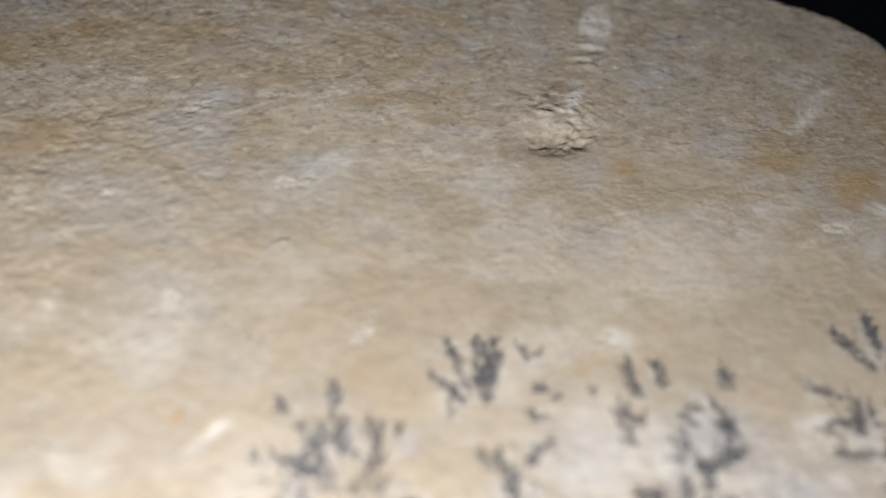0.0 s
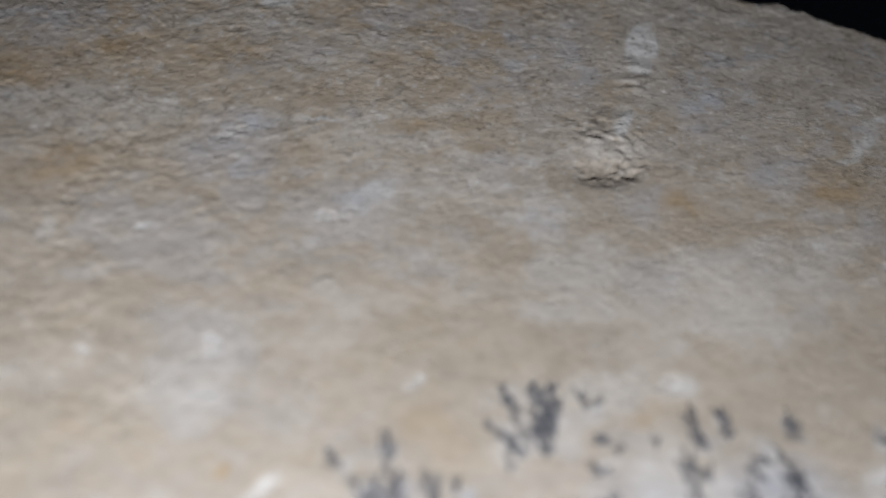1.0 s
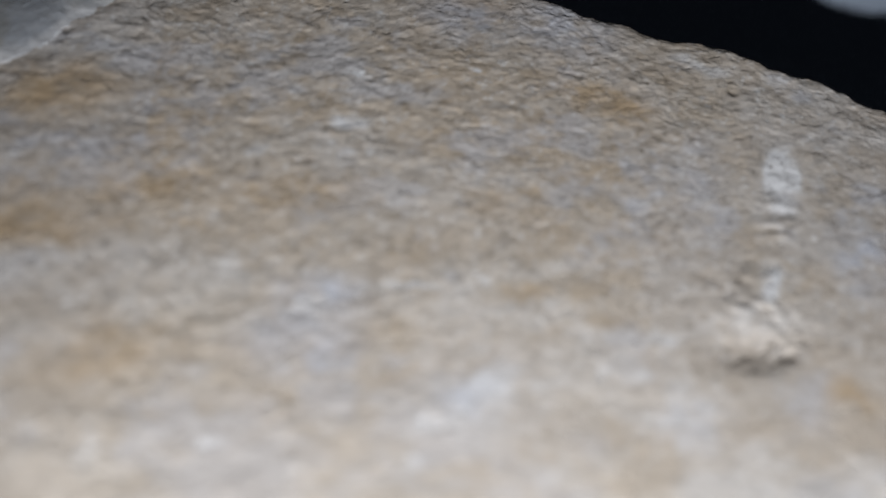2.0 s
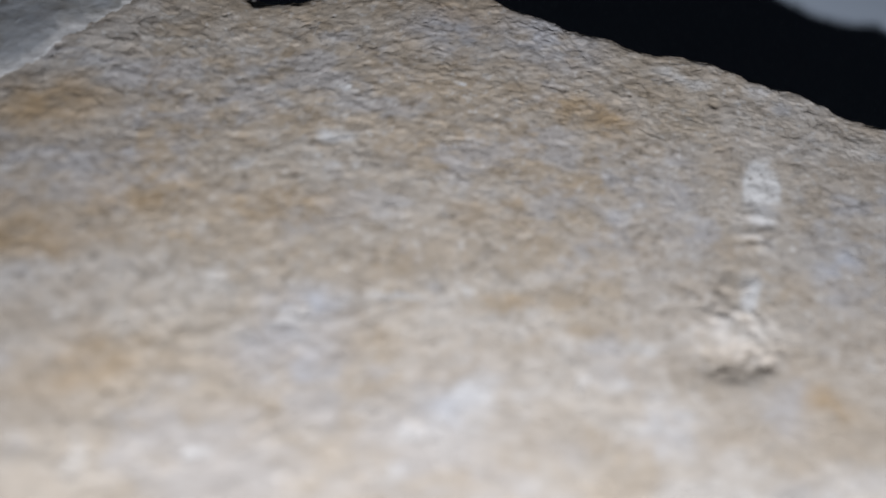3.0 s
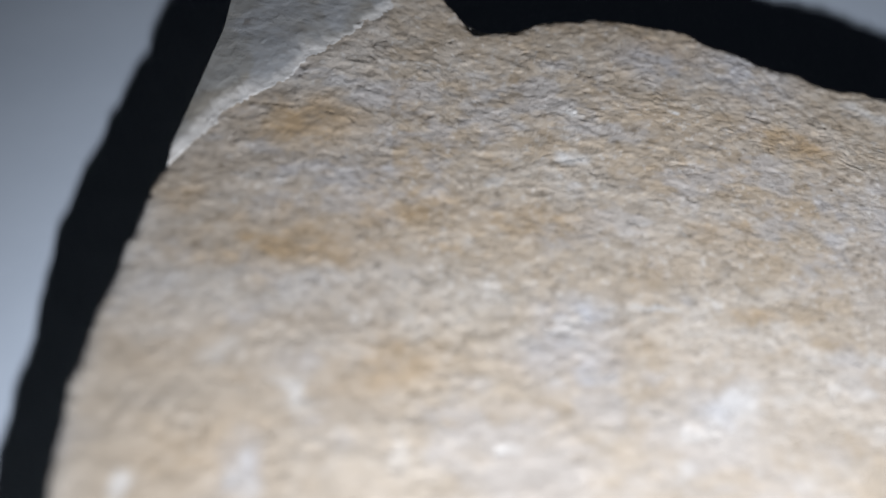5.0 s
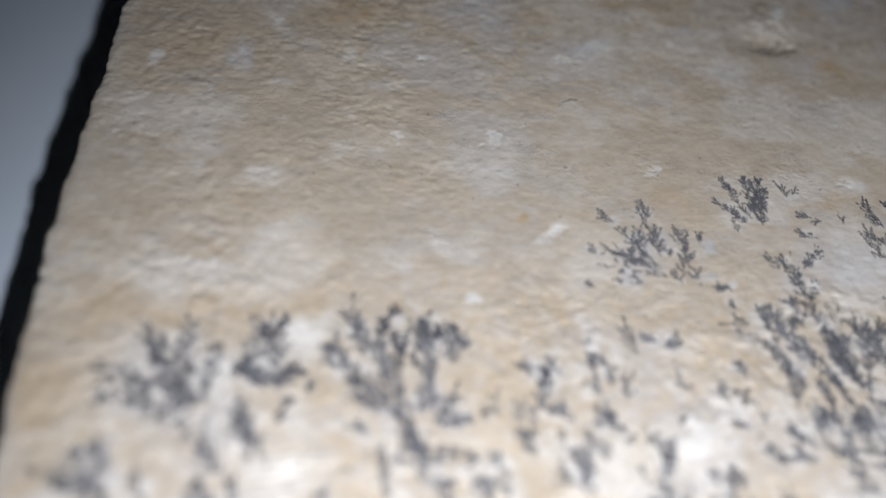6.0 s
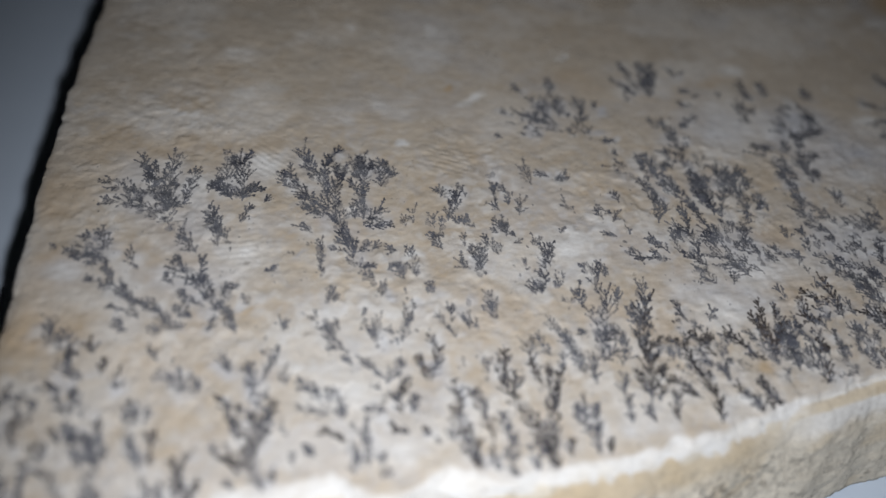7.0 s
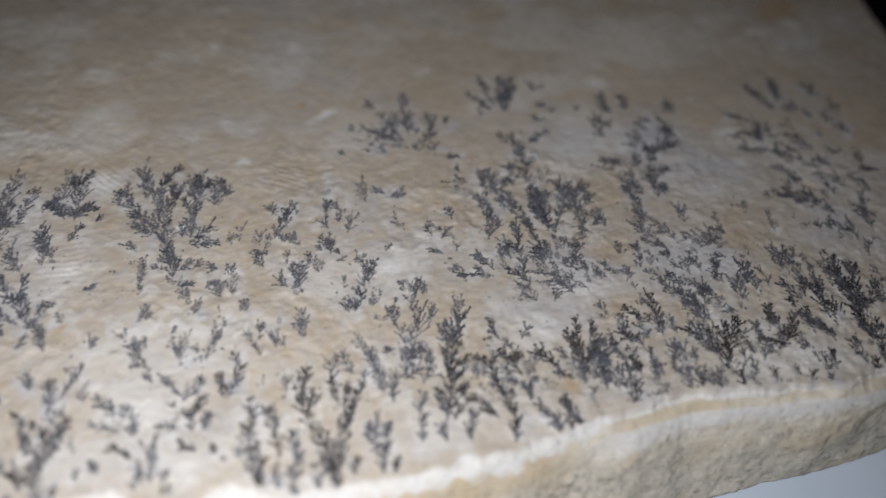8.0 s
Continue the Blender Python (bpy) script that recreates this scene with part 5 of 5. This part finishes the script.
    dirty = 0.22 * ramp(fbm(girth, down * 1.6, 4, 5, 6, 0.7) + 0.4 * s - 0.1, 0.0, 0.35) * ramp(s + 0.25 * fbm(girth, down, 6, 3, 3), 0.28, 0.5)
    dirty = np.maximum(dirty, 0.75 * band * ramp(mottle, -0.15, 0.3))
    dirty = np.maximum(dirty, 0.36 * on_front * (1 - 0.5 * ramp(rim_x, 50, 66)) * ramp(mottle, 0.12, 0.45) * ramp(down, 1.5, 3.5))
    specks = 0.30 * ramp(fbm(girth, down, 0.6, 2, 2), 0.55, 0.7) + 0.60 * band * ramp(pepper, 0.12, 0.4)
    specks = specks + 0.45 * on_front * ramp(pepper, 0.30, 0.5) * ramp(down, 6.0, 10.0)
    # the ledge: tan tread, white lower lip
    tread = ledge_at * ramp(down, lip - 0.25, lip) * (1 - ramp(down, lip + 0.40, lip + 0.55))
    lower_lip = ledge_at * ramp(down, lip + 0.35, lip + 0.55) * (1 - ramp(down + 0.8 * fbm(girth, down, 2.5, 3, 6), 1.8, 3.4))
    pale = np.maximum(pale * (1 - tread), 0.85 * lower_lip)
    tan = np.maximum(tan * (1 - lower_lip), 0.6 * tread * ramp(fbm(girth, down, 3, 4, 3, 0.65), -0.15, 0.25))
    # the bright chip, the ridge beside it and the grey foot under it
    foot = ramp(rim_x + 0.55 * down - 10.6, -0.7, 0.7) * (1 - ramp(rim_x, 20, 30)) * ramp(down + 0.8 * chips, 7.4, 8.2) * (1 - 0.6 * ramp(down, 10, 13)) * on_front
    clean = chip_b * ramp(7.6 - 0.8 * chips - down, 0, 0.6)
    ridge = on_front * np.exp(-((rim_x + 0.55 * down - 10.2) / 0.55) ** 2) * ramp(7.5 - down, 0, 2)
    pale = np.maximum(np.maximum(pale, 0.9 * ridge), 0.72 * clean + 0.45 * chip_a * ramp(chips, -0.2, 0.3))
    tan = tan * (1 - clean)
    dirty = np.maximum(dirty, 0.95 * foot * ramp(mottle, -0.5, 0.1)) * (1 - 0.8 * chip_a) * (1 - clean)
    specks = np.maximum(specks, 0.6 * foot * ramp(pepper, 0.05, 0.35)) * (1 - clean)
    stain_shade_rows.append(np.stack([tan, pale, dirty, specks], 1))
    prev = ids
V = np.concatenate(verts) * MM
F = np.concatenate(faces)
me = bpy.data.meshes.new("body")
me.from_pydata(V.tolist(), [], F.tolist() + [prev[::-1].tolist()])
me.materials.append(STONE)
me.materials.append(BROKEN)
me.polygons.foreach_set("material_index", [0] * n_top_faces + [1] * (len(me.polygons) - n_top_faces))
me.polygons.foreach_set("use_smooth", [True] * len(me.polygons))
# stain colours; alpha also carries the knob hollow's painted shade
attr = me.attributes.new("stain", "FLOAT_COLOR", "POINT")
C = np.clip(np.concatenate(stain_shade_rows), 0, 1)
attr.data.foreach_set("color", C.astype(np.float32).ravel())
body = new("body", me)
body.parent = slab


# ---- remnant of the layer above, in the back corner ----
def upper_layer():
    n = 150
    a, b = np.meshgrid(np.linspace(0, 1, n), np.linspace(0, 1, n), indexing="ij")
    # its broken rim runs from the side edge to the notch
    q = np.linspace(0, 1, n)
    rim_x, rim_y = np.interp(q, [0, 0.17, 0.38, 0.6, 0.8, 1], [-22.3, -17.5, -11.6, -5.6, 0.2, 4.0]), np.interp(q, [0, 0.17, 0.38, 0.6, 0.8, 1], [111.0, 117.7, 122.9, 129.4, 135.2, 138.8])
    far_x, far_y = np.interp(q, [0, 0.3, 0.55, 0.8, 1], [-22.4, -18.9, -17.3, -9, 2.6]), np.interp(q, [0, 0.3, 0.55, 0.8, 1], [113.4, 130, 148.4, 147.8, 140.4])
    jag = 0.95 * fbm(q * 48, q * 0, 3.5, 5, 5, 0.65) * np.minimum(1, 8 * np.minimum(q, 1 - q))
    rim_x, rim_y = rim_x + 0.9 * jag, rim_y - 0.9 * jag
    far_x = far_x + 0.35
    x = rim_x[:, None] * (1 - b) + far_x[:, None] * b
    y = rim_y[:, None] * (1 - b) + far_y[:, None] * b
    b2 = np.linspace(0, 1, n)[None, :] * np.hypot(far_x - rim_x, far_y - rim_y)[:, None]
    z = THICK + 0.22 + 0.3 * fbm(x, y, 20, 2, 2) + 0.10 * fbm(x, y, 3, 4, 4) + 0.03 * fbm(x, y, 0.9, 2, 1) + 0.05 * facets(x, y, 2.2, 1.5, 2)[0]
    ledge = 0.4 * ramp(b2 + 0.3 * fbm(x, y, 0.9, 3, 5), 0.0, 0.5) + 0.6 * ramp(b2 + 0.5 * fbm(x, y, 0.9, 3, 5), 0.0, np.clip(3.8 + 2.6 * fbm(x, y, 6, 3, 3), 1.8, 6.5))
    z = surface(x, y) - 0.25 + (z - surface(x, y) + 0.25) * ledge
    pts = np.stack([x, y, z], 2).reshape(-1, 3)
    floor_pts = pts.copy()
    floor_pts[:, 2] = np.minimum(surface(pts[:, 0], pts[:, 1]) - 0.6, pts[:, 2] - 0.1)
    i = np.arange(n * n).reshape(n, n)
    quads = np.stack([i[:-1, :-1], i[:-1, 1:], i[1:, 1:], i[1:, :-1]], 2).reshape(-1, 4)[:, ::-1]
    loop = np.concatenate([i[:-1, 0], i[-1, :-1], i[:0:-1, -1], i[0, :0:-1]])
    low = loop + n * n
    skirt = np.stack([loop, low, np.roll(low, -1), np.roll(loop, -1)], 1)
    me = bpy.data.meshes.new("upper_layer")
    me.from_pydata((np.concatenate([pts, floor_pts]) * MM).tolist(), [], quads.tolist() + (quads[:, ::-1] + n * n).tolist() + skirt.tolist())
    me.materials.append(UPPER)
    me.polygons.foreach_set("use_smooth", [True] * len(me.polygons))
    attr = me.attributes.new("stain", "FLOAT_COLOR", "POINT")
    pale = np.clip(0.85 * (1 - ramp(b2 / (1.5 + 1.6 * fbm(x, y, 5, 3, 1)).clip(0.4, 4), 0.6, 1.3)) * (0.8 + 0.4 * fbm(x, y, 1.6, 3, 6)), 0, 1)
    c = np.stack([0.5 * ramp(fbm(x, y, 8, 3, 3), 0.1, 0.5), pale, 0.7 * ramp(fbm(x, y, 6, 4, 2), 0, 0.4), 0.6 * crack_mask(x, y)], 2).reshape(-1, 4)
    attr.data.foreach_set("color", np.clip(np.concatenate([c, c]), 0, 1).astype(np.float32).ravel())
    ob = new("upper_layer", me)
    ob.parent = slab
    ob["label"] = "grey remnant of an upper stone layer with a white broken rim"


upper_layer()


# ---- branching mineral growths ----
FRONT_X, FRONT_Y = [p[0] for p in FRONT], [p[1] for p in FRONT]


class Sprig:
    """Flat crystal leaflets of one growth: corners, lifts, faces and material slots (0 dark, 1 middle, 2 pale, 3 bloom)."""

    def __init__(self, rng):
        self.rng, self.pts, self.lift, self.polys, self.slots = rng, [], [], [], []

    def leaflet(self, x, y, angle, long, wide, slot, lift=0.045):
        """One leaflet from its stalk at x, y: narrow at the stalk, broad and ragged towards its end."""
        rng, k = self.rng, len(self.pts)
        c, s = math.cos(angle), math.sin(angle)
        lift += rng.uniform(0, 0.03)
        for px, py in ((0.0, 0.12), (0.32, 0.44), (0.72, 0.52), (1.0, 0.16), (0.94, -0.24), (0.62, -0.5), (0.26, -0.36)):
            a, b = px * long * rng.uniform(0.8, 1.15), py * wide * rng.uniform(0.65, 1.3)
            self.pts.append((x + c * a - s * b, y + s * a + c * b))
            self.lift.append(lift)
        self.polys.append(tuple(range(k, k + 7)))
        self.slots.append(slot)

    def tone(self, x, y, outer):
        """Material slot from patches of the growth and from how far out the leaflet sits; None where it is worn away."""
        rng = self.rng
        patch = float(grain(x, y, 1.5, 3)) + 0.5 * float(grain(x, y, 0.6, 6))
        if patch + 0.45 * outer < self.worn:
            return None
        dark = 0.55 * patch + 0.75 * outer + self.bias + rng.uniform(-0.45, 0.45)
        return 0 if dark > 0.30 else (1 if dark > -0.10 else 2)

    def spray(self, x, y, way, reach, outer0, outer1, size, leafy):
        """A side branch: small leaflets here and there along a thin bent stalk, a larger one at its end."""
        rng = self.rng
        count = max(1, round(reach / (0.34 * size)))
        turn = rng.uniform(-0.3, 0.3)
        step = reach / count
        for i in range(count):
            outer = outer0 + (outer1 - outer0) * (i + 1) / count
            slot = self.tone(x, y, outer)
            x1, y1 = x + step * math.cos(way), y + step * math.sin(way)
            if slot is not None:
                self.leaflet(x, y, way + rng.uniform(-0.15, 0.15), 1.25 * step, 0.225 * size * rng.uniform(0.75, 1.2), slot)
                for side in (-1, 1):
                    if rng.random() < 0.45 * leafy and count > 1:
                        slot2 = self.tone(x1, y1, outer + 0.1)
                        if slot2 is not None:
                            self.leaflet(x1, y1, way + side * rng.uniform(0.45, 0.85), rng.uniform(0.28, 0.46) * size, rng.uniform(0.16, 0.23) * size, slot2)
            x, y = x1, y1
            way += turn / count
        slot = self.tone(x, y, outer1 + 0.15)
        if slot is not None:
            self.leaflet(x, y, way, rng.uniform(0.30, 0.50) * size, rng.uniform(0.19, 0.26) * size, slot)

    def frond(self, gx, gy, tx, ty, width, tone):
        """A stem from foot to tip with sprays to both sides."""
        rng = self.rng
        ex, ey = tx - gx, ty - gy
        long, heading = math.hypot(ex, ey), math.atan2(ey, ex)
        bend = rng.uniform(-0.22, 0.22)
        self.worn = {3: -0.15, 4: -0.35, 5: -0.5, 6: -0.6, 9: -1.3}.get(tone, -0.8)
        self.bias = {9: 0.35, 8: 0.15}.get(tone, 0.0)
        # the growths along the front edge have long plain twigs, those behind many leaflets
        leafy = 0.25 + 0.75 * float(ramp(gy, 16, 34))
        size = 1.2 - 0.2 * leafy
        half = 0.60 * width

        def stem(f):
            off = bend * math.sin(math.pi * f) * long * 0.35
            return gx + ex * f - math.sin(heading) * off, gy + ey * f + math.cos(heading) * off, heading + bend * math.cos(math.pi * f)

        count = max(2, round(long / (0.36 * size)))
        for i in range(count):
            f = i / count
            x, y, way = stem(f)
            slot = self.tone(x, y, 0.25 * f + 0.1)
            if slot is not None:
                self.leaflet(x, y, way + rng.uniform(-0.2, 0.2), 1.2 * long / count, (0.30 - 0.06 * leafy - 0.06 * f) * size * rng.uniform(0.7, 1.25), slot)
        rows = max(2, round(long / (0.62 * size)))
        for i in range(rows):
            f = (i + 0.55 + rng.uniform(-0.2, 0.2)) / rows
            x, y, way = stem(min(1, f))
            for side in (-1, 1):
                if rng.random() > 0.80 + 0.02 * tone:
                    continue
                open_angle = rng.uniform(0.40, 0.75) * (1 - 0.25 * f)
                swell = 0.45 + 0.75 * math.sin(math.pi * min(0.86, 0.16 + 0.72 * f))
                reach = max(0.16, half * swell / math.sin(open_angle) * rng.uniform(0.55, 1.05) - 0.15)
                self.spray(x, y, way + side * open_angle, reach, -0.15 + 0.3 * f, 0.15 + 0.55 * f, size, leafy)
        self.spray(*stem(0.96), 0.3 * size, 0.5, 0.7, 1.1 * size, leafy)
        if 4 <= tone <= 7:
            # a bloom of thin grey mineral round the stem
            for _ in range(int(count * 0.4)):
                f, side = rng.uniform(0.0, 0.85), rng.gauss(0, 0.25)
                x, y = gx + ex * f - math.sin(heading) * side * width, gy + ey * f + math.cos(heading) * side * width
                self.leaflet(x, y, heading + rng.uniform(-0.6, 0.6), rng.uniform(0.6, 1.3), rng.uniform(0.4, 0.8), 3, 0.02)

    def mesh(self, name, tone):
        """All leaflets as one flat-lying mesh that follows the stone."""
        if not self.pts:
            return None
        p = np.array(self.pts)
        z = surface(p[:, 0], p[:, 1]) + np.array(self.lift)
        inside = p[:, 1] > np.interp(p[:, 0], FRONT_X, FRONT_Y) + 0.5
        keep = [i for i, poly in enumerate(self.polys) if all(inside[j] for j in poly)]
        if not keep:
            return None
        me = bpy.data.meshes.new(name)
        me.from_pydata((np.column_stack([p, z]) * MM).tolist(), [], [self.polys[i] for i in keep])
        for m in (CRYSTAL[tone], CRYSTAL[max(4, tone - 2)], CRYSTAL[3], SHADE):
            me.materials.append(m)
        me.polygons.foreach_set("material_index", [self.slots[i] for i in keep])
        ob = new(name, me)
        ob.parent = slab
        return ob


def gather(growths):
    """Fronds whose feet stand on one another's stems make one growth."""
    owner = list(range(len(growths)))

    def root(i):
        while owner[i] != i:
            i = owner[i]
        return i

    for i, (gx, gy, *_) in enumerate(growths):
        for j, (hx, hy, tx, ty, width, _) in enumerate(growths):
            if i == j or root(i) == root(j):
                continue
            ex, ey = tx - hx, ty - hy
            f = max(0, min(1, ((gx - hx) * ex + (gy - hy) * ey) / (ex * ex + ey * ey)))
            if math.hypot(gx - hx - f * ex, gy - hy - f * ey) < 0.65:
                owner[root(i)] = root(j)
    groups = {}
    for i in range(len(growths)):
        groups.setdefault(root(i), []).append(growths[i])
    return list(groups.values())


rng = random.Random(11)
for plant in gather(GROWTHS):
    sprig = Sprig(rng)
    for growth in plant:
        sprig.frond(*growth)
    longest = max(plant, key=lambda g: math.hypot(g[2] - g[0], g[3] - g[1]))
    sprig.mesh("mineral_growth", longest[5])

# faint grey sprigs between the large growths
fill, faint = random.Random(5), Sprig(random.Random(6))
for gx, gy, tx, ty, width, tone in GROWTHS:
    # weak twigs that lie among the strong ones
    for _ in range(1 if fill.random() < (0.5 if gx > 40 else 0.25) else 0):
        x, y, d = gx + fill.gauss(0, 1.0), gy + fill.gauss(0, 0.9), fill.uniform(0.5, 0.9)
        lean = fill.uniform(-0.35, 0.35)
        ex, ey = tx - gx, ty - gy
        faint.frond(x, y, x + d * (ex - lean * ey), y + d * (ey + lean * ex), max(0.5, 0.9 * width), fill.choice((3, 3, 4, max(4, tone - 3))))
for _ in range(300):
    x, y = fill.uniform(-22, 92), fill.uniform(8, 44)
    if y < 10 + 0.16 * x or fill.random() > 0.3 + 0.008 * max(0, x):
        continue
    a, d = radians(90 + fill.uniform(-20, 50)), fill.uniform(1.0, 3.2)
    faint.frond(x, y, x + d * math.cos(a), y + d * math.sin(a), fill.uniform(0.5, 1.2), fill.choice((3, 3, 4, 5)))
# crumbs of the dark mineral
for _ in range(1500):
    x, y = fill.uniform(-24, 94), fill.uniform(4, 62)
    if y < 9 + 0.16 * x or y > 44 + 0.22 * max(0, x) or float(grain(x, y, 7, 5)) < -0.1:
        continue
    size = fill.uniform(0.10, 0.34)
    faint.leaflet(x, y, fill.uniform(0, 6.28), size, size * fill.uniform(0.4, 0.9), fill.choice((0, 1, 1, 2)))
rest = faint.mesh("faint_growth", 4)
rest["kind"] = "stuff"
rest["label"] = "faint grey mineral sprigs scattered over the face"
